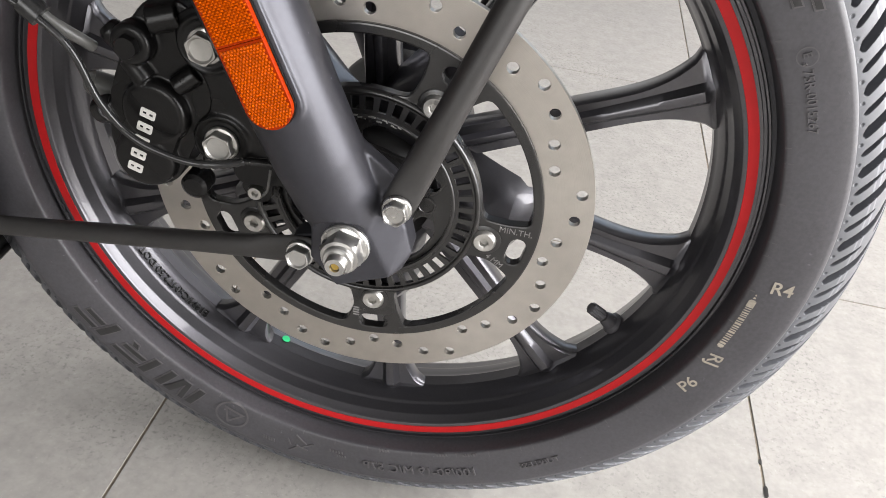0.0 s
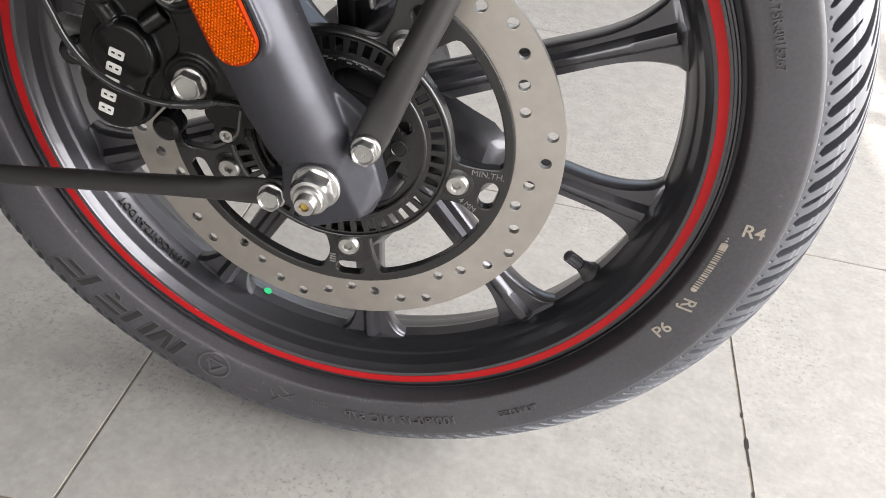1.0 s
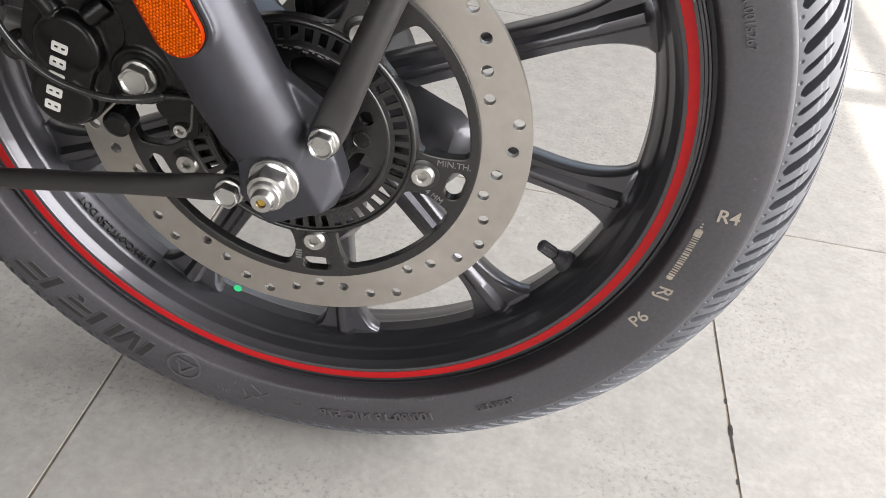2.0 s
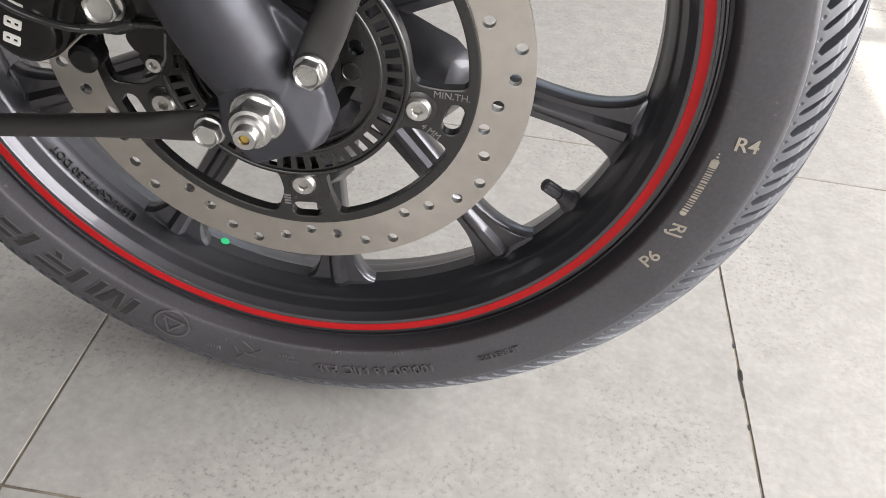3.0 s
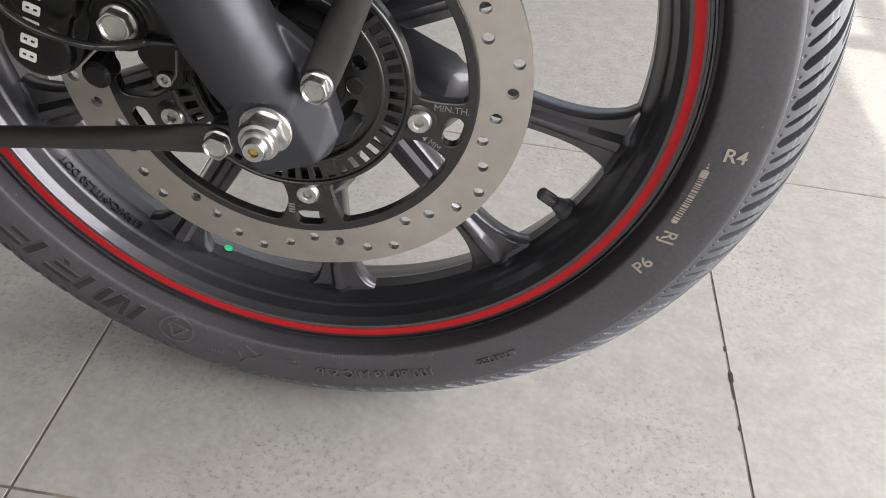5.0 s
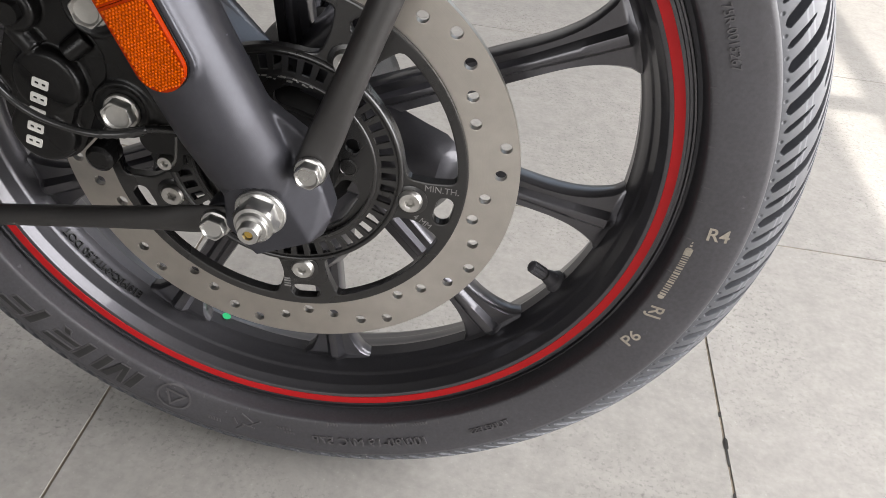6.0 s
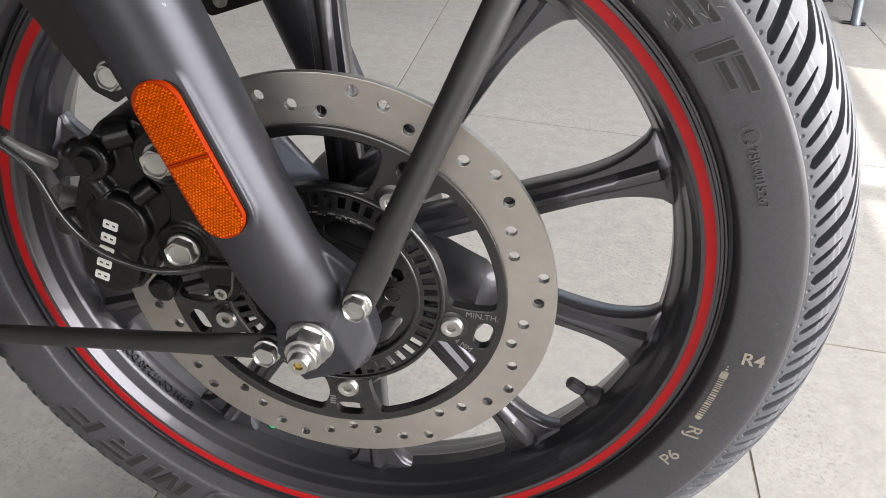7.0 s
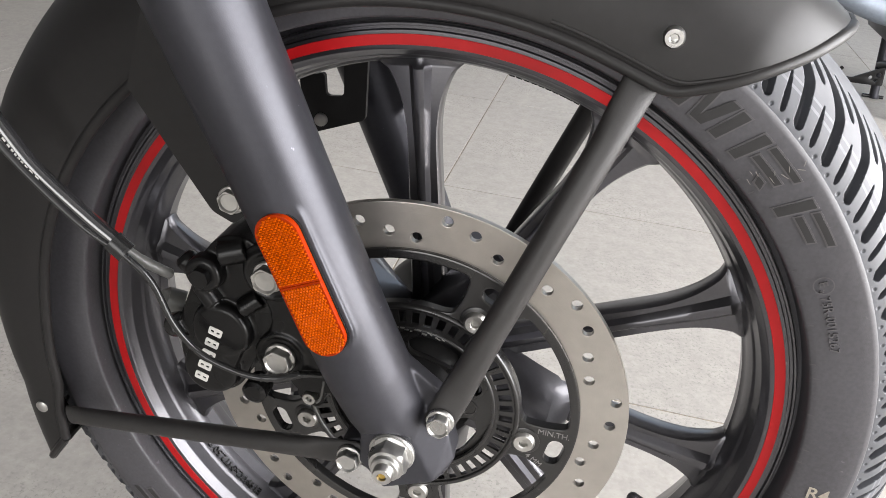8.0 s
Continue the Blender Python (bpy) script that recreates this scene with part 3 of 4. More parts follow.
part("raised_writing", on_sidewall(text_mesh("100/90-19 M/C 57P", 0.0125, 0.0011), 0.2790, -76.5, 1, 0.0003, 1.02), RAISED, tyre, "raised tyre size lettering")
part("raised_writing", on_sidewall(text_mesh("TUBELESS", 0.0075, 0.0008), 0.2780, -54.8, 1, 0.0002, 1.1), RAISED, tyre, "raised lettering")
part("raised_writing", on_sidewall(text_mesh("75R-0015267", 0.0078, 0.0006), 0.2733, 25.0, -1, 0.0002, 0.95), RAISED, tyre, "raised approval code")
for body, cx, cz, turn in (("R4", 0.2785, -0.0132, 0), ("P6", 0.2462, -0.1104, 57), ("RJ", 0.2562, -0.0830, -97)):
    part("ink_stamp", stamped(text_mesh(body, 0.0135, 0.0, 0.0, 0.0002), cx, cz, turn), STAMP, tyre, "cream stamped code")


def emblem(r0, a0, rad, filled=True):
    """A moulded ring, with or without a plain triangle in it."""
    bm = bmesh.new()
    ring = [[bm.verts.new((q * math.cos(k * math.tau / 32), q * math.sin(k * math.tau / 32), 0.0004)) for k in range(32)] for q in (rad * 0.88, rad)]
    for k in range(32):
        bm.faces.new((ring[0][k], ring[1][k], ring[1][(k + 1) % 32], ring[0][(k + 1) % 32]))
    tri = [] if not filled else [[bm.verts.new((q * math.cos(math.tau * k / 3 + 0.6), q * math.sin(math.tau * k / 3 + 0.6), 0.0004)) for k in range(3)] for q in (rad * 0.5, rad * 0.78)]
    for k in range(3 if filled else 0):
        bm.faces.new((tri[0][k], tri[1][k], tri[1][(k + 1) % 3], tri[0][(k + 1) % 3]))
    me = bpy.data.meshes.new("emblem")
    bm.to_mesh(me)
    bm.free()
    return on_sidewall(me, r0, a0, 1, 0.0008)


ticks = bmesh.new()
for k in range(40):
    ta = -128.0 + 4.9 * k + 1.3 * (k % 3)
    rr0, rr1 = (0.2590, 0.2625 + 0.0015 * (k % 2))
    q = [Vector((x, side_y(r) - 0.0005, z)) for r, a in ((rr0, ta - 0.09), (rr1, ta - 0.09), (rr1, ta + 0.09), (rr0, ta + 0.09)) for x, z in (polar(r, a),)]
    ticks.faces.new([ticks.verts.new(v) for v in q])
tagged(part("mould_tick", ticks, RAISED, tyre), kind="stuff")
part("raised_emblem", emblem(0.2735, -111.9, 0.0148), RAISED, tyre)
part("raised_emblem", emblem(0.2745, 30.8, 0.0060, False), RAISED, tyre)
part("raised_writing", on_sidewall(text_mesh("E", 0.0068, 0.0007), 0.2745, 31.0, -1, 0.0003), RAISED, tyre)
part("raised_writing", on_sidewall(text_mesh("4", 0.0040, 0.0009), 0.2722, 30.0, -1, 0.0003), RAISED, tyre)


def stamp_label():
    bm = bmesh.new()

    def strip(u0, u1, w, h):
        for k in range(4):
            a, b = -w + w * k / 2, -w + w * (k + 1) / 2
            bm.faces.new([bm.verts.new(c) for c in ((u0, a, h), (u1, a, h), (u1, b, h), (u0, b, h))])
    rnd = random.Random(4)
    u = -0.0170
    while u < 0.0175:
        d = rnd.choice((0.0008, 0.0012, 0.0017))
        strip(u, min(u + d, 0.0180), 0.0022, 0)
        u += d + rnd.choice((0.0008, 0.0011))
    strip(-0.0235, -0.0178, 0.0025, 0), strip(-0.0243, -0.0234, 0.0017, 0), strip(0.0182, 0.0205, 0.0022, 0), strip(0.0205, 0.0213, 0.0014, 0)
    strip(-0.0268, -0.0254, 0.0008, 0), strip(-0.0292, -0.0278, 0.0005, 0)
    me = bpy.data.meshes.new("stamp")
    bm.to_mesh(me)
    bm.free()
    return on_sidewall(me, 0.2655, -10.8, 1, 0.0007)


tagged(part("ink_bars", stamp_label(), STAMP, tyre, "cream stamped bars"), kind="stuff")

# cast rim
RIM_NEAR = [(0.2470, 0.0310), (0.2530, 0.0295), (0.2540, 0.0262), (0.2537, 0.0236), (0.2530, 0.0226), (0.2518, 0.0226), (0.2511, 0.0246), (0.2494, 0.0246), (0.2487, 0.0229), (0.2475, 0.0228), (0.2388, 0.0228), (0.2374, 0.0233), (0.2364, 0.0246), (0.2356, 0.0266),
            (0.2332, 0.0290), (0.2326, 0.0302), (0.2304, 0.0378), (0.2298, 0.0388), (0.2289, 0.0398), (0.2281, 0.0412), (0.2254, 0.0500), (0.2246, 0.0532), (0.2232, 0.0556)]


def rim_body():
    pr = RIM_NEAR + [(r, 2 * MID - y) for r, y in RIM_NEAR[::-1]]
    pr += [(0.2400, 2 * MID - 0.034), (0.2330, MID + 0.012), (0.2330, MID - 0.012), (0.2400, 0.034), RIM_NEAR[0]]
    return lathe(pr, 360)


rim = part("wheel_rim", rim_body(), RIM, bike, "gloss black cast alloy rim", sharp=28)
part("rim_stripe", lathe([(0.2400, 0.0229), (0.2402, 0.0224), (0.2465, 0.0224), (0.2467, 0.0229)], 360), RED, rim, "red painted stripe")


def spoke_mesh():
    """One spoke along +x: a waisted bar with a raised middle rib that flares into the rim."""
    rs = np.concatenate([np.linspace(0.040, 0.19, 16), np.linspace(0.195, 0.2262, 14)])
    rows = []
    for r in rs:
        w = 0.0123 - 0.0018 * min((r - 0.04) / 0.12, 1)
        if r > 0.165:
            u = min((r - 0.165) / (0.2225 - 0.165), 1)
            w += 0.0160 * u ** 2.6 + 0.003 * max(u - 0.9, 0) / 0.1
        f = 0.049 - 0.002 * min(max((r - 0.1) / 0.12, 0), 1)
        k = 0.0022 + 0.0012 * min(max((r - 0.15) / 0.07, 0), 1)
        rib = 0.0036 - 0.0036 * min(max((r - 0.2190) / 0.004, 0), 1)
        q = 0.0040 * min(max((r - 0.160) / 0.0625, 0), 1) ** 2.2
        sec = [(-w, f + 0.010 + q * 0.5), (-w * 0.98, f + 0.0045 + q * 0.9), (-w * 0.90, f + 0.0025 + q), (-k * 2.2, f + 0.0028 + q * 0.75), (-k, f + 0.0024 - rib + q * 0.3), (0, f + 0.0018 - rib + q * 0.3), (k, f + 0.0024 - rib + q * 0.3), (k * 2.2, f + 0.0028 + q * 0.75),
               (w * 0.90, f + 0.0025 + q), (w * 0.98, f + 0.0045 + q * 0.9), (w, f + 0.010 + q * 0.5), (w * 0.96, f + 0.019), (w * 0.8, f + 0.022), (-w * 0.8, f + 0.022), (-w * 0.96, f + 0.019), (-w, f + 0.010 + q * 0.5)]
        rows.append([(r, y, z) for z, y in sec])
    return grid(np.array(rows))


SPOKE_A = 24.5
spoke = part("spoke", spoke_mesh(), RIM, rim, sharp=40)
for k in range(1, 10):
    ob = new("spoke", spoke.data)
    ob.parent = rim
    ob.rotation_euler = (0, -radians(36 * k), 0)
for ob in [o for o in rim.children if o.name.startswith("spoke")]:
    ob.rotation_euler = (0, ob.rotation_euler.y - radians(SPOKE_A), 0)

hub = part("hub", lathe([(0.012, -0.030), (0.022, -0.030), (0.026, -0.027), (0.027, -0.012), (0.034, -0.010), (0.036, 0.004), (0.046, 0.012), (0.050, 0.030), (0.047, 0.045), (0.047, 0.080), (0.056, 0.100), (0.056, 0.115), (0.020, 0.128), (0.012, 0.128)], 96), CAST, bike, "black cast hub")


def disc_boss():
    """The seat on the hub for one disc bolt, along +x: a tapered arm with a flat end."""
    bm = bmesh.new()
    secs = []
    for r, w, y0, y1 in ((0.035, 0.020, 0.012, 0.06), (0.060, 0.017, 0.008, 0.055), (0.078, 0.0145, 0.0045, 0.052), (0.094, 0.0125, 0.0045, 0.050), (0.101, 0.009, 0.010, 0.048), (0.110, 0.008, 0.030, 0.052)):
        secs.append([bm.verts.new(c) for c in ((r, y1, -w), (r, y0 + 0.004, -w), (r, y0, -w + 0.004), (r, y0, w - 0.004), (r, y0 + 0.004, w), (r, (y0 + y1) / 2, w + 0.010), (r, y1, w + 0.014))])
    for a, b in zip(secs, secs[1:]):
        for i in range(6):
            bm.faces.new((a[i], a[i + 1], b[i + 1], b[i]))
    bm.faces.new(secs[-1])
    return bm


BOLT_A, BOLT_R = -9.6, 0.0835
boss = part("disc_boss", disc_boss(), RIM, hub, sharp=25)
for k in range(5):
    ob = boss if k == 0 else new("disc_boss", boss.data)
    ob.parent = hub
    ob.rotation_euler = (0, -radians(BOLT_A - 2 + 72 * k), 0)

# valve
VA = -30.5
vx, vz = polar(0.2235, VA)
tx, tz = polar(0.1945, -29.3)
v0, v1 = Vector((vx, 0.062, vz)), Vector((tx, 0.0545, tz))
def along(*stations):
    return [v0.lerp(v1, f) for f, r in stations], [r for f, r in stations]


valve = part("tyre_valve", tube(*along((0, 0.0088), (0.09, 0.0088), (0.12, 0.0078), (0.16, 0.0066), (0.30, 0.0060), (0.42, 0.0049), (0.45, 0.0046), (0.46, 0.0030)), 20), RUBBER, rim, "black rubber valve with a ribbed cap")
part("valve_neck", tube(*along((0.44, 0.0034), (0.475, 0.0037), (0.50, 0.0037), (0.53, 0.0032)), 16), STAY, valve)
cap = tube(*along((0.51, 0.0040), (0.53, 0.0050), (0.56, 0.0050), (0.58, 0.0044), (0.90, 0.0043), (0.95, 0.0040), (0.985, 0.0032), (1.0, 0.0018)), 24)
axis = (v1 - v0).normalized()
for k, v in enumerate(cap.verts):
    d = (v.co - v0).dot(axis) / (v1 - v0).length
    if 0.57 < d < 0.96 and k % 2:
        out = v.co - v0 - axis * (v.co - v0).dot(axis)
        v.co += out.normalized() * 0.0007
part("valve_cap", cap, RUBBER, valve, "ribbed black plastic cap")
gx, gz = polar(0.2222, -109.6)
part("paint_dot", turned(bmesh.new(), [(0.0036, 0.0), (0.0032, -0.0006)], 0, 0, 20), GREEN, rim, "green inspection dot")
dot = [o for o in rim.children if o.name.startswith("paint_dot")][0]
dot.matrix_local = Matrix.Translation((gx, 0.066, gz)) @ Matrix.Rotation(radians(90 + 109.6), 4, "Y") @ Matrix.Rotation(radians(-90), 4, "X")


def on_barrel(me, a0, y0):
    """Bends flat writing round the inside of the rim."""
    for v in me.vertices:
        y = y0 - v.co.y
        r = 0.2278 - (y - 0.0404) * 0.25 - 0.0002 - v.co.z
        x, z = polar(r, a0 - math.degrees(v.co.x / 0.227))
        v.co = (x, y, z)
    return me


part("raised_writing", on_barrel(text_mesh("E19M/CxMT2.50 DOT", 0.0085, 0.0007), -137.0, 0.0450), CAST, rim)
for k in range(10):
    part("raised_bar", on_barrel(bars_mesh([(-0.0225 + 0.0047 * k, -0.0024, -0.0192 + 0.0047 * k, 0.0024)]), 76.0, 0.0450), CAST, rim)

# brake disc: drilled friction ring on a black carrier, with the sensor ring inside it
HOLE_R = [0.1405, 0.1368, 0.1290, 0.1250, 0.1405, 0.1368, 0.1290, 0.1250, 0.1324]
drilled = [circle(*polar(HOLE_R[k % 9], -27.1 - 8 * k), 0.0037, 20) for k in range(45)]
disc = part("brake_disc", plate([polar(0.1487, 2 * k) for k in range(180)], [[polar(0.1168, 2.5 * k) for k in range(144)], *drilled], 0.0, 0.0045, 0.0004), STEEL, bike, "drilled steel brake disc, brushed and lightly stained", sharp=15)


def window_loop(a):
    """An opening in the carrier between two bolts."""
    lo, hi = a + 9.8, a + 72 - 11.0
    pts = [polar(0.1105, x) for x in np.linspace(lo + 1, hi - 1, 10)] + [polar(0.092, hi + 2.0), polar(0.0790, hi - 1)] + [polar(0.0775, x) for x in np.linspace(hi - 5, lo + 6, 6)] + [polar(0.0800, lo + 1), polar(0.094, lo)]
    return rounded(pts, 0.006, 3)


slots = [capsule(polar(0.1055, a + 1.8), polar(0.1055, a - 3.6), 0.0055, 8) for a in (BOLT_A + 72 * k for k in range(5))]
carrier = part("carrier", plate([polar(0.1172, 2.5 * k) for k in range(144)], [[polar(0.0752, 3 * k) for k in range(120)], *[window_loop(BOLT_A + 72 * k) for k in range(5)], *slots], -0.0030, 0.0040, 0.0012), SATIN, disc, "black disc carrier with openings", sharp=15)
for k in range(5):
    x, z = polar(BOLT_R, BOLT_A + 72 * k)
    part("disc_bolt", socket_bolt(x, z, -0.003, 0.0080, 0.0042), DULL, disc, "dull steel socket bolt")
    part("bolt_seat", turned(bmesh.new(), [(0.0110, -0.0028), (0.0110, -0.0034), (0.0103, -0.0038)], x, z, 28), SATIN, disc)


def slot_loop(a):
    return [polar(0.0630, a - 2.3), polar(0.0722, a - 2.1), polar(0.0722, a + 2.1), polar(0.0630, a + 2.3)]


ring = part("sensor_ring", plate([polar(0.0756, 3 * k) for k in range(120)], [[polar(0.0575, 4 * k) for k in range(90)], *[slot_loop(1.2 + 7.5 * k) for k in range(48)]], -0.0040, -0.0020, 0.0), SATIN, disc, "black toothed speed sensor ring", sharp=15)
kidneys = [rounded([polar(0.0555, c - 32), polar(0.0555, c - 12), polar(0.0530, c + 12), polar(0.0470, c + 23), polar(0.0385, c + 22), polar(0.0360, c), polar(0.0420, c - 30)], 0.005) for c in (-33, 75, 147, 219)]
part("ring_centre", plate([polar(0.0590, 4 * k) for k in range(90)], [[polar(0.0300, 6 * k) for k in range(60)], *kidneys, *[circle(*polar(0.0470, a), 0.0050, 18) for a in (22, 111, 183)]], -0.0005, 0.0030, 0.0), SATIN, disc, "black pressed centre of the sensor ring", sharp=30)
part("ring_lip", lathe([(0.0735, -0.0040), (0.0738, -0.0050), (0.0752, -0.0056), (0.0768, -0.0050), (0.0772, -0.0030)], 160), SATIN, ring, sharp=60)
part("ring_lip", lathe([(0.0578, -0.0040), (0.0580, -0.0048), (0.0592, -0.0050), (0.0602, -0.0046), (0.0604, -0.0040)], 140), SATIN, ring, sharp=60)
l4 = text_mesh("4 MM", 0.0058, 0.0002)
l4.transform(Matrix.Translation((0.0912, -0.0031, -0.0292)) @ Matrix.Rotation(radians(32), 4, "Y") @ Matrix.Rotation(radians(90), 4, "X"))
part("stamped_writing", l4, LETTER_GLINT, disc, "small stamped lettering")
for k in range(4):
    part("stamped_bar", plate([(-0.0016 + 0.0001 * k, -0.0955 - 0.0022 * k), (0.0028 + 0.0001 * k, -0.0955 - 0.0022 * k), (0.0028 + 0.0001 * k, -0.0943 - 0.0022 * k), (-0.0016 + 0.0001 * k, -0.0943 - 0.0022 * k)], [], -0.0033, -0.0029), LETTER_GLINT, disc)
lt = text_mesh("MIN.TH.", 0.0062, 0.0002)
lt.transform(Matrix.Translation((0.1015, -0.0031, -0.0035)) @ Matrix.Rotation(radians(90), 4, "X"))
part("stamped_writing", lt, LETTER_GLINT, disc, "small stamped lettering")

# bright slivers standing for glints on the sensor ring's inner lip, and a small cast emblem on its centre
glint_rnd = random.Random(3)
for k in range(16):
    a = 72 + 36 * k / 16 + glint_rnd.uniform(-1.2, 1.2)
    r, w, l = 0.0588 + glint_rnd.uniform(-0.0012, 0.0012), glint_rnd.uniform(0.0002, 0.0006), glint_rnd.uniform(0.8, 3.2)
    part("worn_flake", plate([polar(r - w, a - l * 0.5), polar(r - w * 0.4, a + l * 0.5), polar(r + w, a + l * 0.4), polar(r + w * 0.6, a - l * 0.6)], [], -0.0056, -0.0046), DULL, ring)
part("cast_emblem", turned(bmesh.new(), [(0.0062, -0.0003), (0.0062, -0.0011), (0.0052, -0.0013), (0.0048, -0.0008), (0.0020, -0.0007)], 0.0410, 0.0015, 28), SATIN, disc, sharp=30)

# ---- fork legs ----
FD = Vector((-0.4237, 0, 0.9058))       # up along the fork
FN = Vector((0.9058, 0, 0.4237))        # forwards across it
FORK_Y, FORK_R = -0.047, 0.0275


def on_fork(t, n=0.0, y=FORK_Y):
    p = FD * t + FN * n
    return Vector((p.x, y, p.z))


def fork_leg(y, out, shift=0.004, k=1.0):
    """The lower leg: a cast tube that narrows and flattens into the axle lug; out says which way its outer face looks."""
    ts = [(-0.014, 0.0150, 0.0150), (0.0, 0.0220, 0.0110), (0.014, 0.0245, 0.0080), (0.030, 0.0262, 0.0050), (0.055, 0.0270, 0.0015), (0.10, FORK_R, 0), (0.20, FORK_R + 0.001, 0), (0.30, FORK_R + 0.0032, 0), (0.42, FORK_R + 0.0045, 0), (0.425, FORK_R + 0.006, 0), (0.44, FORK_R + 0.006, 0), (0.443, FORK_R - 0.006, 0)]
    return tube([on_fork(t, shift, y - out * d) for t, _, d in ts], [r * k for _, r, _ in ts], 56)


def hull(pts):
    """A solid casting drawn tight round its corners."""
    bm = bmesh.new()
    vs = [bm.verts.new(p) for p in pts]
    got = bmesh.ops.convex_hull(bm, input=vs)
    bmesh.ops.delete(bm, geom=[g for g in got["geom_interior"] if isinstance(g, bmesh.types.BMVert)], context="VERTS")
    return bm


LUG = [(-0.0190, 0.0300), (-0.0200, 0.0000), (-0.0170, -0.0200), (-0.0060, -0.0340), (0.0010, -0.0370), (0.0310, -0.0262), (0.0405, -0.0170), (0.0395, -0.0040),
       (0.0350, 0.0120), (0.0410, 0.0260), (0.0390, 0.0370), (0.0300, 0.0425), (0.0200, 0.0460), (0.0080, 0.0540), (-0.0060, 0.0560)]
TAB = capsule((-0.0267, -0.0175), (-0.0080, -0.0110), 0.0095, 10)
MOUNT = [(-0.040, 0.140), (-0.078, 0.132), (-0.104, 0.118), (-0.103, 0.100), (-0.086, 0.082), (-0.084, 0.066), (-0.091, 0.052), (-0.088, 0.038), (-0.074, 0.034), (-0.030, 0.046)]
PAD = capsule(tuple(on_fork(0.099, 0.0050).xz), tuple(on_fork(0.169, 0.0050).xz), 0.0156, 14)
# the axle lug: a flat outer face, a ridge down its front and a facet that falls back behind the ridge
FLAT = [(-0.0200, 0.0120), (-0.0195, -0.0160), (-0.0020, -0.0345), (0.0308, -0.0195), (0.0140, 0.0120), (0.0060, 0.0260), (-0.0120, 0.0340)]
FALL = [(0.0362, -0.0205), (0.0412, -0.0070), (0.0360, 0.0110), (0.0230, 0.0300)]
ROOT = [(-0.0200, 0.0200), (-0.0190, -0.0170), (-0.0020, -0.0350), (0.0350, -0.0210), (0.0405, -0.0070), (0.0350, 0.0110), (0.0240, 0.0330), (-0.0100, 0.0500)]
AXLE_LUG = hull([(x, -0.0560, z) for x, z in FLAT] + [(x, -0.0440, z) for x, z in FALL] + [(x, -0.0240, z) for x, z in ROOT])
STAY_BOSS = turned(bmesh.new(), [(0.0105, -0.0280), (0.0095, -0.0455), (0.0088, -0.0470)], 0.0303, 0.0288, 32)
WEB = hull([(x, y, z) for x, z in ((0.0020, 0.0620), (0.0330, 0.0400), (0.0340, 0.0220), (0.0020, 0.0300)) for y in (-0.0440, -0.0330)])
leg = fused("fork_leg", [fork_leg(FORK_Y, -1), AXLE_LUG, STAY_BOSS, WEB, plate(TAB, [], -0.0465, -0.0300), plate(PAD, [], -0.0722, -0.0500)], FORK, bike, 0.0010, 14, "graphite black cast fork leg")


def spot_face(ob, cx, cz, rad, y):
    """Bakes a casting and mills a flat round seat into it about an axis along y."""
    me = bpy.data.meshes.new_from_object(ob.evaluated_get(bpy.context.evaluated_depsgraph_get()))
    ob.modifiers.clear()
    for v in me.vertices:
        d = math.hypot(v.co.x - cx, v.co.z - cz)
        if d < rad and v.co.y < y:
            k = min((rad - d) / 0.0016, 1.0)
            v.co.y += (y - v.co.y) * k * k * (3 - 2 * k)
    me.update()
    ob.data = me


spot_face(leg, 0.0, -0.0005, 0.0205, -0.0562)
mount_eyes = [turned(bmesh.new(), [(0.0185, -0.0300), (0.0178, -0.0450), (0.0168, -0.0462), (0.0150, -0.0462), (0.0142, -0.0450)], x, z, 40) for x, z in ((-0.0780, 0.0455), (-0.0850, 0.1045))]
fused("caliper_mount", [plate(rounded(MOUNT, 0.009), [], -0.0445, -0.0300), *mount_eyes], CAST, leg, 0.0011, 2, "black cast caliper mount")
SWELL = [(-0.045, 0.219), (-0.113, 0.208), (-0.107, 0.160), (-0.070, 0.140), (-0.046, 0.170), (-0.041, 0.195)]
far_leg = fused("far_fork_leg", [fork_leg(2 * MID - FORK_Y, 1, -0.010, 0.86), plate(rounded(SWELL, 0.014, 5), [], 0.1490, 0.1900)], FORK, bike, 0.0020, 8, "graphite black fork leg behind the wheel")
part("axle_lug", plate(rounded(LUG, 0.006, 4), [], 2 * MID + 0.025, 2 * MID + 0.056, 0.0050), FORK, far_leg, sharp=40)

axle = part("axle", turned(bmesh.new(), [(0.0065, 2 * MID + 0.06), (0.0065, -0.0795), (0.0058, -0.0808), (0.0030, -0.0808), (0.0027, -0.0786)], 0.0025, -0.001, 32), ZINC, bike, "zinc-plated wheel axle with nut")
part("washer", turned(bmesh.new(), [(0.0152, -0.0555), (0.0152, -0.0580), (0.0146, -0.0586)], 0.0025, -0.001, 40), ZINC, axle)
part("axle_nut", turned(bmesh.new(), [(0.0136, -0.0586), (0.0138, -0.0598), (0.0132, -0.0606), (0.0132, -0.0688), (0.0114, -0.0708), (0.0094, -0.0712), (0.0094, -0.0742), (0.0086, -0.0749)], 0.0025, -0.001, 48, hexed=(2, 3)), ZINC, axle)
part("axle_plug", turned(bmesh.new(), [(0.0026, -0.0784), (0.0022, -0.0795)], 0.0025, -0.001, 20), BRASS, axle, "brass plug in the axle end")

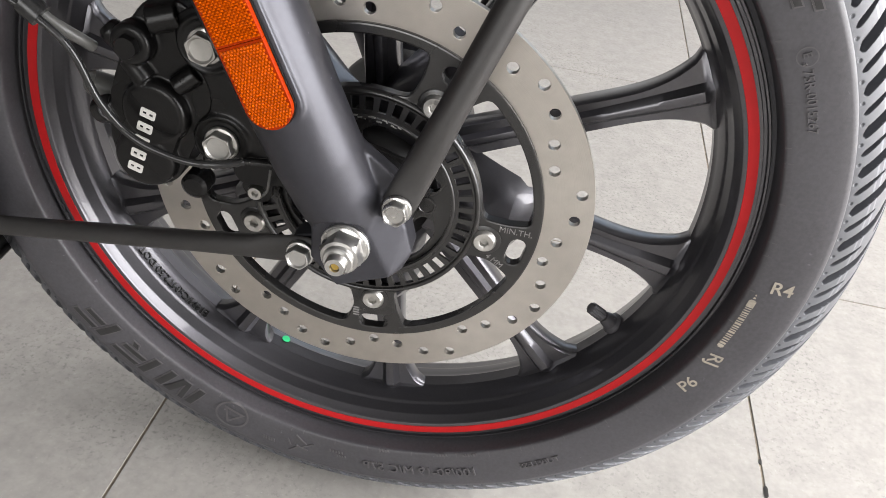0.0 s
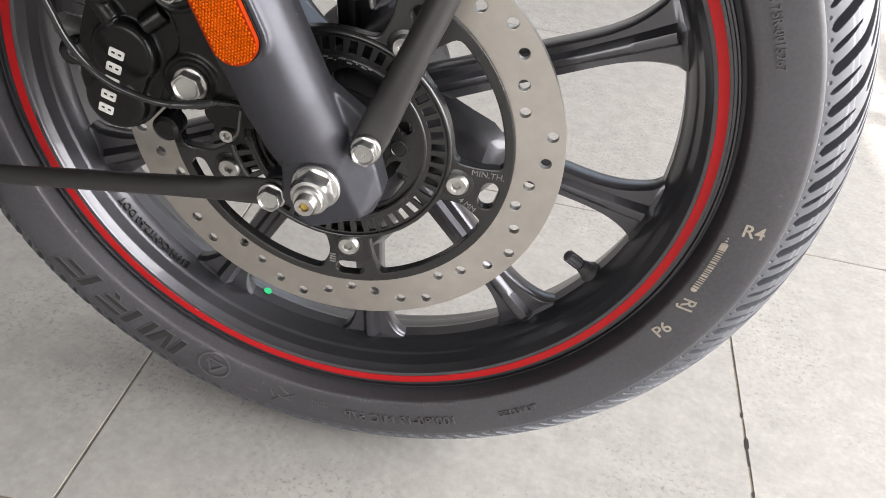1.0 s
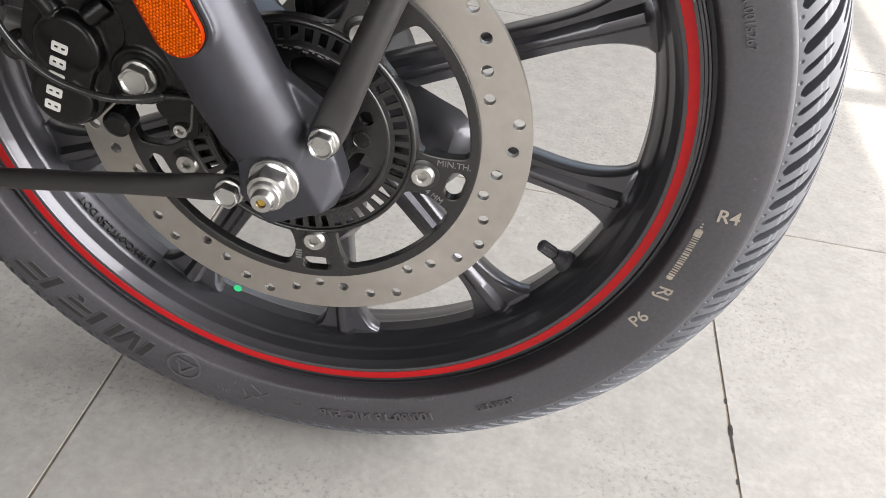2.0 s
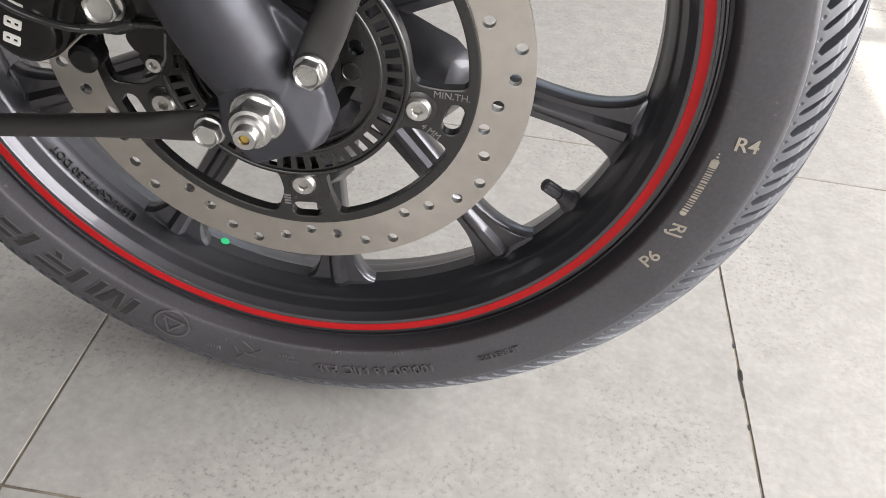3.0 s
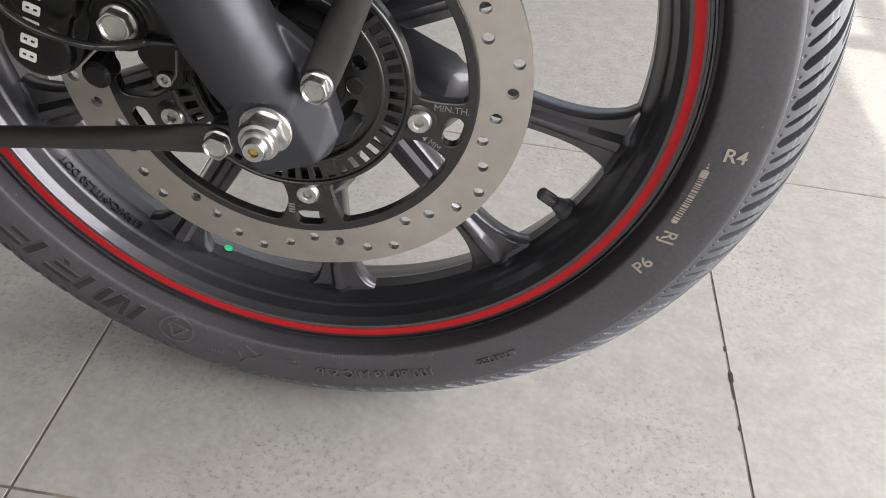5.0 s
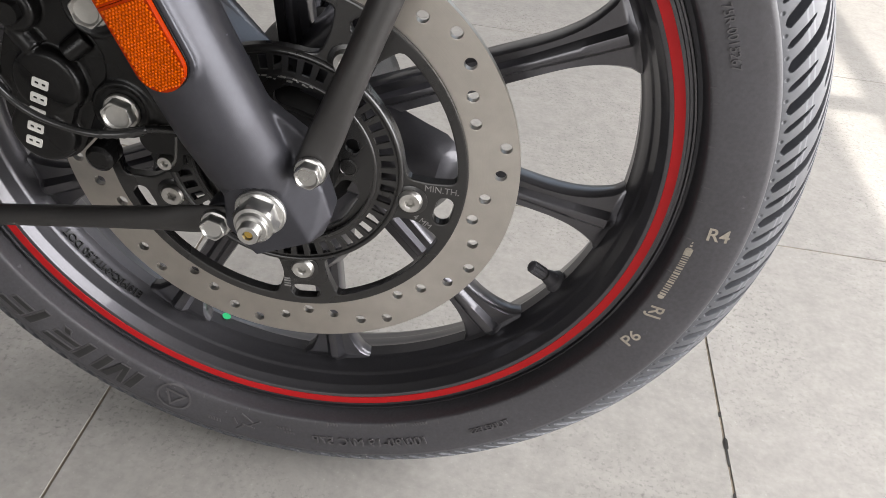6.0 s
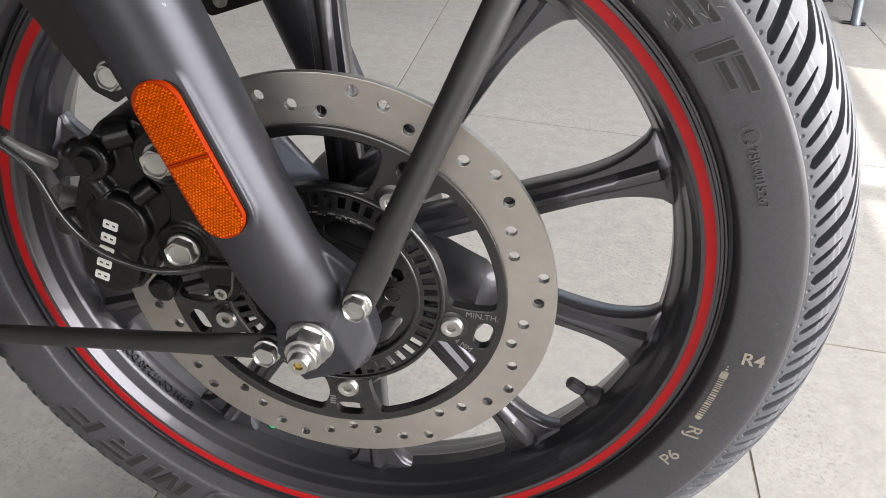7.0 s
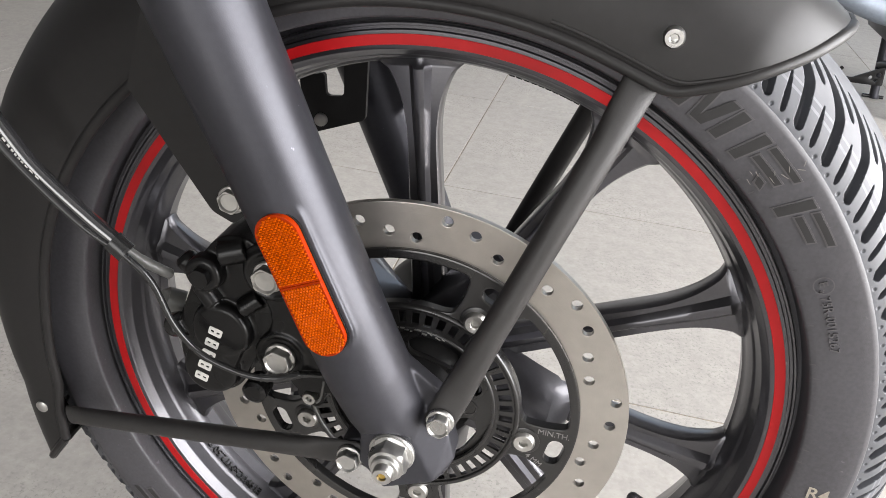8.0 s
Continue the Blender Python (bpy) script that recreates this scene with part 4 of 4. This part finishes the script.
# side reflector on a flat pad
lens_loop = capsule(tuple(on_fork(0.0996, 0.0040).xz), tuple(on_fork(0.1650, 0.0040).xz), 0.0140, 16)
refl = part("side_reflector", plate(lens_loop, [], -0.0738, -0.0722, 0.0006), CAST, bike, "long amber side reflector with round ends", sharp=15)
def half_lens(t0, t1, lower):
    """One half of the capsule-shaped lens, cut straight across."""
    c = on_fork(t0 if lower else t1, 0.0040)
    ang = math.degrees(math.atan2(FD.z, FD.x)) + (90 if lower else -90)
    arc = [(c.x + 0.0132 * math.cos(radians(ang + 180 * k / 16)), c.z + 0.0132 * math.sin(radians(ang + 180 * k / 16))) for k in range(17)]
    cut = [tuple(on_fork(t1 if lower else t0, 0.0040 + n).xz) for n in ((0.0132, -0.0132) if lower else (-0.0132, 0.0132))]
    return plate(arc + cut, [], -0.0775, -0.0738, 0.0009)


def prisms(t0, t1, lower, hexed):
    """Rows of small moulded pyramids that fill one half of the lens."""
    bm = bmesh.new()
    pitch, row = (0.0019, 0.00165) if hexed else (0.0026, 0.0013)
    for j in range(-36, 40):
        for i in range(-10, 11):
            n, t = (i + 0.5 * (j % 2)) * pitch, 0.1345 + (j + 0.5) * row
            c = t0 if lower else t1
            past = (c - t) if lower else (t - c)
            if not (t0 - 0.0132 < t < t1 + 0.0132) or (lower and t > t1 - row * 0.6) or (not lower and t < t0 + row * 0.6):
                continue
            if math.hypot(n, max(past, 0)) > 0.0132 - pitch * 0.55:
                continue
            sides = [(0.577 * pitch * math.sin(math.tau * k / 6), 0.577 * pitch * math.cos(math.tau * k / 6)) for k in range(6)] if hexed else [(-pitch * 0.48, -row * 0.46), (pitch * 0.48, -row * 0.46), (pitch * 0.48, row * 0.46), (-pitch * 0.48, row * 0.46)]
            ring = []
            for k, (a, b) in enumerate(sides):
                p = on_fork(t + b, 0.0040 + n + a)
                ring.append(bm.verts.new((p.x, -0.0776 - (0.0002 * (k % 2) if hexed else 0), p.z)))
            p = on_fork(t, 0.0040 + n)
            top = bm.verts.new((p.x, -0.0783, p.z))
            for k in range(len(ring)):
                bm.faces.new((ring[k], ring[(k + 1) % len(ring)], top))
    return bm


for nm, t0, t1, low, txt in (("lower_lens", 0.0996, 0.1344, True, "amber lens of small six-sided prisms"), ("upper_lens", 0.1346, 0.1650, False, "amber lens with fine crossed rows")):
    half = part(nm, half_lens(t0, t1, low), AMBER, refl, txt, sharp=15)
    tagged(part("prism_face", prisms(t0, t1, low, low), PRISM, half, sharp=10), kind="stuff")

# ---- mudguard ----
GUARD = [(0.0, 0.2730, -0.0165), (0.12, 0.2820, -0.0170), (0.25, 0.2980, -0.0165), (0.40, 0.3170, -0.0125), (0.55, 0.3330, -0.0030), (0.70, 0.3450, 0.0140), (0.85, 0.3520, 0.0360), (1.0, 0.3545, MID)]


LOW = smooth_path([(52.4, 0.3530, 0), (53.6, 0.3440, 0), (56.1, 0.3215, 0), (59.0, 0.2990, 0), (61.2, 0.2855, 0), (62.7, 0.2782, 0), (64.2, 0.2750, 0), (66.0, 0.2738, 0), (69.5, 0.2730, 0), (73.0, 0.2730, 0)], 12)


def guard_low(a):
    """Radius of the mudguard's lower edge at an angle: raised towards the front tip and at the tail."""
    lo = float(np.interp(a, [p.x for p in LOW], [p.y for p in LOW]))
    if a > 176:
        lo += min((a - 176) / 22.0, 1.0) * 0.0060
    return min(lo, 0.3535)


def guard_top(a):
    """Radius of the mudguard's crown: it draws in towards the tail."""
    return float(np.interp(a, [100, 150, 180, 204], [0.3545, 0.3528, 0.3425, 0.3310]))


def guard_sheet():
    rows = []
    fine = smooth_path(GUARD, 10)
    gr, gy = [g.y for g in fine], [g.z for g in fine]
    for a in np.concatenate([np.linspace(52.4, 70, 60), np.linspace(72, 206, 68)]):
        lo = guard_low(a)
        tip = 1.0 if a > 60 else 1.0 - 0.26 * ((60 - a) / 7.6) ** 2
        half = []
        for u in np.linspace(0, 1, 22):
            f = 1 - (1 - u) ** 1.6
            r, full = lo + (guard_top(a) - lo) * f, lo + (0.3545 - lo) * f
            # the section's own width at that radius
            y = MID - (MID - np.interp(full, gr, gy)) * tip if u < 1 else MID
            half.append((r, y))
        flare = 0.0 if a < 192 else (a - 192) / 12 * 0.012
        sec = half + [(r, 2 * MID - y) for r, y in half[-2::-1]]
        back = max(a - 188, 0) / 16 * 4.5
        turn = [a - back * (max(guard_top(a) - r, 0) / (guard_top(a) - lo + 1e-6)) ** 1.5 for r, _ in sec]
        rows.append([((r + flare) * math.cos(radians(b)), y, (r + flare) * math.sin(radians(b))) for (r, y), b in zip(sec, turn)])
    return grid(np.array(rows)), rows


sheet, guard_rows = guard_sheet()
guard = part("mudguard", sheet, BLACK, bike, "satin black front mudguard", sharp=60)
sol = guard.modifiers.new("thickness", "SOLIDIFY")
sol.thickness, sol.offset = 0.0024, 0
part("rolled_edge", tube([Vector(r[0]) + Vector((0, 0.0005, 0)) for r in guard_rows], 0.0036, 14), BLACK, guard)
part("rolled_edge", tube([Vector(r[-1]) for r in guard_rows], 0.0026, 10), BLACK, guard)
part("edge_crease", tube([Vector(r[1]) + Vector((0, -0.0006, 0)) for r in guard_rows[10:64]], 0.0014, 10), BLACK, guard)
part("front_lip", tube([Vector(p) for p in guard_rows[0]], 0.0030, 10), BLACK, guard)
part("tail_lip", tube([Vector(p) for p in guard_rows[-1]], 0.0035, 10), BLACK, guard)
part("guard_screw", socket_bolt(0.1196, 0.2742, -0.0175, 0.0056, 0.0042), ZINC, guard, "bright steel socket screw")
part("rivet", turned(bmesh.new(), [(0.0052, -0.0120), (0.0050, -0.0185), (0.0030, -0.0196)], -0.2892, -0.0764, 20), ZINC, guard, "bright steel rivet")

# flattened tubular stays
def stay(path, radii, flats):
    return tube(path, radii, 20, True, flats)


s0, s1 = Vector((0.0303, -0.0492, 0.0285)), Vector((0.1075, -0.0200, 0.2440))
front = [s0.lerp(s1, u) for u in (-0.045, -0.02, 0.03, 0.10, 0.16, 0.30, 0.60, 0.88, 0.95, 1.02)]
front[-1].y, front[-2].y = -0.0120, -0.0175
part("front_stay", stay(front, [0.0065, 0.0095, 0.0102, 0.0102, 0.0096, 0.0086, 0.0086, 0.0088, 0.0096, 0.0100], [0.25, 0.28, 0.28, 0.32, 0.7, 0.95, 0.95, 0.8, 0.35, 0.28]), STAY, guard, "satin black tubular stay with flattened ends", sharp=50)
r0, r1 = Vector((-0.0262, -0.0488, -0.0172)), Vector((-0.2700, -0.0170, -0.0790))
rear = [r0.lerp(r1, u) for u in (-0.05, -0.02, 0.03, 0.09, 0.14, 0.30, 0.60, 0.90, 0.98)]
part("rear_stay", stay(rear, [0.0065, 0.0095, 0.0100, 0.0098, 0.0085, 0.0072, 0.0072, 0.0074, 0.0085], [0.25, 0.28, 0.28, 0.35, 0.7, 0.95, 0.95, 0.8, 0.4]), STAY, guard, "satin black tubular stay with flattened ends", sharp=50)
for rod in (front, rear):
    k = len(rod)
    part("far_stay", stay([Vector((p.x, 2 * MID - p.y, p.z)) for p in rod], [0.0085] * k, [0.3] * 3 + [0.95] * (k - 5) + [0.5] * 2), BLACK, guard, "satin black stay behind the wheel", sharp=50)
for (x, z) in ((0.0305, 0.0289), (-0.0267, -0.0175)):
    part("stay_bolt", flange_bolt(x, z, -0.0520, 0.0080, 0.0091, 0.0085), ZINC, bike, "zinc-plated flange bolt")

# brackets between the fork and the mudguard
part("guard_bracket", plate(rounded([(-0.135, 0.300), (-0.160, 0.262), (-0.176, 0.206), (-0.126, 0.136), (-0.112, 0.130), (-0.102, 0.140), (-0.072, 0.150)], 0.003), [], -0.0360, -0.0320, 0.0008), BLACK, guard, "black sheet bracket bolted to the fork", sharp=15)
part("bracket_bolt", flange_bolt(-0.1120, 0.1470, -0.0365, 0.0080, 0.0090, 0.0065), DULL, guard)
FB = 2 * MID + 0.0
part("guard_bracket", plate(rounded([(-0.080, 0.210), (-0.0985, 0.200), (-0.0975, 0.166), (-0.1115, 0.164), (-0.1130, 0.182), (-0.1330, 0.176), (-0.1300, 0.152), (-0.1335, 0.146), (-0.1240, 0.132), (-0.080, 0.150)], 0.004), [], FB - 0.002, FB + 0.002, 0.0006), BLACK, guard, "black sheet bracket behind the wheel", sharp=15)
part("bracket_bolt", turned(bmesh.new(), [(0.0052, FB - 0.002), (0.0048, FB - 0.005), (0.003, FB - 0.006)], -0.1150, 0.1450, 20), DULL, guard)

# ---- brake caliper ----
BODY = [(-0.098, 0.126), (-0.120, 0.124), (-0.134, 0.104), (-0.139, 0.086), (-0.148, 0.062), (-0.151, 0.036), (-0.146, 0.008), (-0.130, 0.000), (-0.108, 0.010), (-0.098, 0.036), (-0.086, 0.060), (-0.080, 0.100)]
def housing(cx, cz, rad):
    return turned(bmesh.new(), [(rad + 0.001, -0.0300), (rad, -0.0470), (rad - 0.0012, -0.0490), (rad - 0.003, -0.0500), (0.004, -0.0502)], cx, cz, 40)


caliper = fused("brake_caliper", [plate(rounded(BODY, 0.010), [], -0.0420, -0.0060), plate(rounded([(-0.126, 0.108), (-0.136, 0.102), (-0.153, 0.058), (-0.152, 0.018), (-0.144, 0.016), (-0.144, 0.058)], 0.004), [], -0.0300, 0.0300),
                                  housing(-0.1180, 0.0570, 0.0200), housing(-0.1265, 0.0250, 0.0190), plate(rounded([(-0.136, 0.052), (-0.143, 0.030), (-0.110, 0.028), (-0.101, 0.052)], 0.005), [], -0.0490, -0.0300),
                                  tube([(-0.1330, -0.036, 0.0880), (-0.1450, -0.038, 0.1000), (-0.1470, -0.038, 0.1020)], [0.0075, 0.0072, 0.005], 16), tube([(-0.1230, -0.0440, 0.0760), (-0.1320, -0.0440, 0.0880)], [0.0070, 0.0065], 16),
                                  turned(bmesh.new(), [(0.0120, -0.0400), (0.0120, -0.0500), (0.0100, -0.0520)], -0.1270, 0.0985, 30),
                                  tube([(-0.1020, -0.040, 0.1170), (-0.1180, -0.044, 0.1120)], 0.0080, 16), tube([(-0.0930, -0.042, 0.0850), (-0.1040, -0.046, 0.0760)], 0.0060, 16),
                                  tube([(-0.1560, -0.038, 0.0470), (-0.1480, -0.042, 0.0520)], 0.0085, 16)],
                CAST, bike, 0.0009, 3, "black two-piston brake caliper")
part("caliper_back", plate(rounded([(-0.105, 0.115), (-0.130, 0.103), (-0.150, 0.060), (-0.144, 0.012), (-0.120, 0.010), (-0.100, 0.050)], 0.010), [], 0.0085, 0.0330, 0.004), CAST, caliper, sharp=40)
for x, z in ((-0.0780, 0.0455), (-0.0850, 0.1045)):
    part("mount_bolt", flange_bolt(x, z, -0.0456, 0.0096, 0.0106, 0.0085), DULL, caliper, "dull steel hexagon bolt")
# maker's mark on the housing as five plain white blocks
MARK0, MARK1 = Vector((-0.1318, 0.0196)), Vector((-0.1204, 0.0575))
along = (MARK1 - MARK0).normalized()
across = Vector((along.y, -along.x))
for k in range(5):
    c = MARK0.lerp(MARK1, k / 4)
    pts = [c + along * (sa * 0.0030) + across * (sb * 0.0046) for sa, sb in ((-1, -1), (1, -1), (1, 1), (-1, 1))]
    slits = [[tuple(c + along * (sa * 0.0008) + across * (o + sb * 0.0011)) for sa, sb in ((-1, -1), (1, -1), (1, 1), (-1, 1))] for o in (-0.0020, 0.0020)]
    part("white_mark", plate(rounded([tuple(p) for p in pts], 0.0010, 2), slits, -0.0507, -0.0498, 0.0), WHITE, caliper)
part("banjo_bolt", turned(bmesh.new(), [(0.0070, -0.0515), (0.0070, -0.0555), (0.0060, -0.0565)], -0.1270, 0.0985, 30, hexed=(0, 1)), CAST, caliper)
part("slide_boot", tube([(-0.1590, -0.020, 0.0520), (-0.1690, -0.024, 0.0560), (-0.1700, -0.026, 0.0570)], [0.0085, 0.0080, 0.006], 16), GREY, caliper, "grey rubber slide boot")
part("slide_pin", turned(bmesh.new(), [(0.0085, -0.0300), (0.0085, -0.0430), (0.0060, -0.0450)], -0.0985, 0.0090, 20), CAST, caliper)

# speed sensor with its screw
sensor = part("speed_sensor", plate(rounded([(-0.030, 0.020), (-0.052, 0.014), (-0.072, 0.012), (-0.078, 0.022), (-0.070, 0.032), (-0.030, 0.044)], 0.005), [], -0.0340, -0.0180, 0.002), CAST, bike, "black wheel speed sensor", sharp=15)
part("sensor_screw", socket_bolt(-0.0627, 0.0070, -0.0310, 0.0052, 0.0045), DULL, sensor)
part("sensor_tab", plate(rounded([(-0.050, 0.030), (-0.074, 0.010), (-0.066, -0.002), (-0.054, 0.0)], 0.005), [], -0.0310, -0.0260, 0.001), CAST, sensor)

part("lead_clip", tube(smooth_path([(-0.0490, -0.0440, 0.0330), (-0.0500, -0.0440, 0.0250), (-0.0515, -0.0430, 0.0170), (-0.0545, -0.0420, 0.0120)], 5), 0.0009, 8), GREY, sensor, "thin bent wire clip")

# brake hose and sensor lead
HOSE = [(-0.2900, -0.0560, 0.2350), (-0.2455, -0.0580, 0.1765), (-0.2269, -0.0590, 0.1545), (-0.1968, -0.0600, 0.1305), (-0.1750, -0.0600, 0.1145)]
hose = part("brake_hose", tube(smooth_path(HOSE), 0.0048, 14), HOSE_SKIN, bike, "black brake hose with a printed sheath")
# pale print along the hose, too small to read
hose_line = smooth_path(HOSE)
for k in range(3, 18):
    p = hose_line[k]
    d = (hose_line[k + 1] - p) * 0.62
    n = Vector((-d.z, 0, d.x)).normalized() * 0.0008
    bm = bmesh.new()
    off = Vector((0, -0.0049, 0.0006))
    bm.faces.new([bm.verts.new(q + off) for q in (p + n, p + d + n, p + d - n, p - n)])
    part("hose_print", bm, WHITE, hose)

part("sensor_lead", tube(smooth_path([(-0.2880, -0.0650, 0.2290), (-0.2440, -0.0650, 0.1700), (-0.1990, -0.0650, 0.1280), (-0.1700, -0.0640, 0.1100), (-0.1540, -0.0630, 0.0940), (-0.1424, -0.0620, 0.0661), (-0.1281, -0.0605, 0.0480), (-0.1091, -0.0600, 0.0396), (-0.0861, -0.0590, 0.0367), (-0.0634, -0.0500, 0.0385), (-0.0480, -0.0400, 0.0350)]), 0.0022, 12), CABLE, bike, "thin black sensor lead")
part("hose_end", tube(smooth_path([(-0.1760, -0.0600, 0.1150), (-0.1640, -0.0560, 0.1040), (-0.1560, -0.0500, 0.0960), (-0.1530, -0.0440, 0.0900)]), [0.0030] * 8 + [0.0034] * 17, 14), GREY, bike, "grey fitting at the end of the hose")
part("lead_boot", tube(smooth_path([(-0.0861, -0.0590, 0.0367), (-0.0740, -0.0555, 0.0372), (-0.0634, -0.0500, 0.0385)], 6), [0.0030, 0.0024] * 6 + [0.0030], 12), CABLE, bike, "ribbed black rubber boot on the lead", sharp=70)
part("hose_clip", tube([(-0.1790, -0.0610, 0.1170), (-0.1700, -0.0610, 0.1100)], [0.0068, 0.0068], 14), CABLE, bike)

# ---- parked behind ----
parked = tagged(new("parked_motorcycle"), "grey motorcycle underside on its centre stand, standing behind", "motorcycle")
parked.location = (0.95, 2.2, 0)
parked["offset"] = (-0.95, -2.2, 0.0)
for top, foot, paint in (((0.935, 2.105, 0.235), (0.960, 2.085, 0.0), PALE), ((0.890, 2.300, 0.235), (0.925, 2.330, 0.0), FORK)):
    a, b = Vector(top), Vector(foot)
    lg = part("stand_leg", tube([a, a.lerp(b, 0.5), a.lerp(b, 0.95), b + Vector((0, 0, 0.004)), b], [0.015, 0.014, 0.0135, 0.016, 0.015], 16), paint, parked, "tubular stand leg")
    part("stand_foot", tube([b + Vector((-0.035, 0, 0.004)), b + Vector((0.028, 0, 0.004))], 0.006, 10, True, None), CAST, lg)
part("stand_bar", tube(smooth_path([(0.947, 2.098, 0.105), (0.930, 2.150, 0.120), (0.905, 2.240, 0.125), (0.902, 2.310, 0.110)]), 0.010, 12), CAST, parked)
lever = part("stand_lever", plate(rounded([(0.925, 0.050), (0.918, 0.112), (0.905, 0.104), (0.830, 0.064), (0.806, 0.066), (0.800, 0.056), (0.822, 0.048)], 0.006), [circle(0.905, 0.082, 0.008, 12), circle(0.884, 0.072, 0.006, 12), circle(0.900, 0.064, 0.005, 12)], 2.285, 2.291, 0.001), CAST, parked, "dark drilled stand lever")
part("lever_pad", tube([(0.806, 2.288, 0.056), (0.797, 2.286, 0.070), (0.788, 2.284, 0.082), (0.796, 2.290, 0.090)], [0.006, 0.007, 0.008, 0.006], 12), CAST, lever)
part("engine_case", block((0.840, 2.020, 0.205), (1.30, 2.400, 0.420), 0.030), FORK, parked, "grey cast underside")
part("frame_tube", tube(smooth_path([(0.427, 2.08, 0.407), (0.629, 2.08, 0.358), (0.831, 2.08, 0.301), (1.206, 2.08, 0.277)]), [0.038] * 25, 24), PALE, parked, "blue-grey painted frame tube")
part("case_bolt", turned(bmesh.new(), [(0.012, 2.020), (0.012, 2.008), (0.009, 2.004)], 0.862, 0.222, 20), ZINC, parked)

# its rear wheel, lifted clear of the tiles by the stand
WHEEL = Vector((0.39, 2.20, 0.33))


def at_wheel(me):
    me.transform(Matrix.Translation(WHEEL))
    return me


section = [(0.222, -0.040), (0.240, -0.052), (0.262, -0.055), (0.280, -0.046), (0.293, -0.028), (0.299, -0.008)]
rear_tyre = part("rear_tyre", at_wheel(lathe(section + [(r, -y) for r, y in section[::-1]], 96)), RUBBER, parked, "black rear tyre just clear of the tiles", sharp=50)
part("rear_rim", at_wheel(lathe([(0.224, -0.040), (0.206, -0.036), (0.200, -0.010), (0.200, 0.010), (0.206, 0.036), (0.224, 0.040)], 96)), RIM, rear_tyre, sharp=40)
part("rear_hub", at_wheel(lathe([(0.012, -0.070), (0.045, -0.066), (0.050, 0.0), (0.045, 0.066), (0.012, 0.070)], 48)), CAST, rear_tyre, sharp=40)
for k in range(5):
    a, b = polar(0.045, 18 + 72 * k), polar(0.204, 18 + 72 * k)
    part("rear_spoke", tube([WHEEL + Vector((a[0], 0, a[1])), WHEEL + Vector((b[0], 0, b[1]))], [0.016, 0.013], 12), RIM, rear_tyre)

prop = tagged(new("side_stand"), "thin dark metal side stand on the tiles behind the wheel", "side stand")
prop.location = (-0.333, 2.06, 0)
prop["offset"] = (0, 0, 0)
part("stand_leg", tube([(0.0, 0, 0.004), (-0.012, 0.02, 0.14), (-0.03, 0.05, 0.36)], [0.011, 0.011, 0.012], 14), CAST, prop)
part("stand_foot", tube([(-0.022, 0, 0.004), (0.026, 0, 0.004)], 0.006, 10), CAST, prop)

# chips along the joint in front of the wheel
for (x, y, l, w) in ((0.3985, 0.118, 0.040, 0.0011), (0.3990, 0.128, 0.016, 0.0024), (0.3985, 0.166, 0.008, 0.0016), (0.3983, 0.066, 0.008, 0.0016), (0.3985, -0.060, 0.022, 0.0011)):
    c = part("joint_chip", plate(rounded([(-w, -l / 2), (w * 0.8, -l / 2.4), (w, l / 3), (w * 0.2, l / 2), (-w * 0.9, l / 4)], 0.002), [], -0.0003, 0.0, 0.0), CHIP, floor)
    c.data.transform(Matrix.Translation((x, y, 0.0003)) @ Matrix.Rotation(radians(-90), 4, "X"))
    c.data.update()

# ---- floor tiles ----
bm = bmesh.new()
block((JOINT / 2, JOINT / 2, -0.006), (PITCH - JOINT / 2, PITCH - JOINT / 2, 0.0), 0.0004, bm)
tile_mesh = bpy.data.meshes.new("floor_tile")
bm.to_mesh(tile_mesh)
bm.free()
finish(tile_mesh, TILE, 10)
for i in range(math.ceil((X0 - SEAM_X) / PITCH), math.floor((X1 - SEAM_X) / PITCH)):
    for j in range(math.ceil((Y0 - SEAM_Y) / PITCH), math.floor((Y1 - SEAM_Y) / PITCH)):
        t = new("floor_tile", tile_mesh)
        t.parent = floor
        t.location = (SEAM_X + PITCH * i, SEAM_Y + PITCH * j, 0)
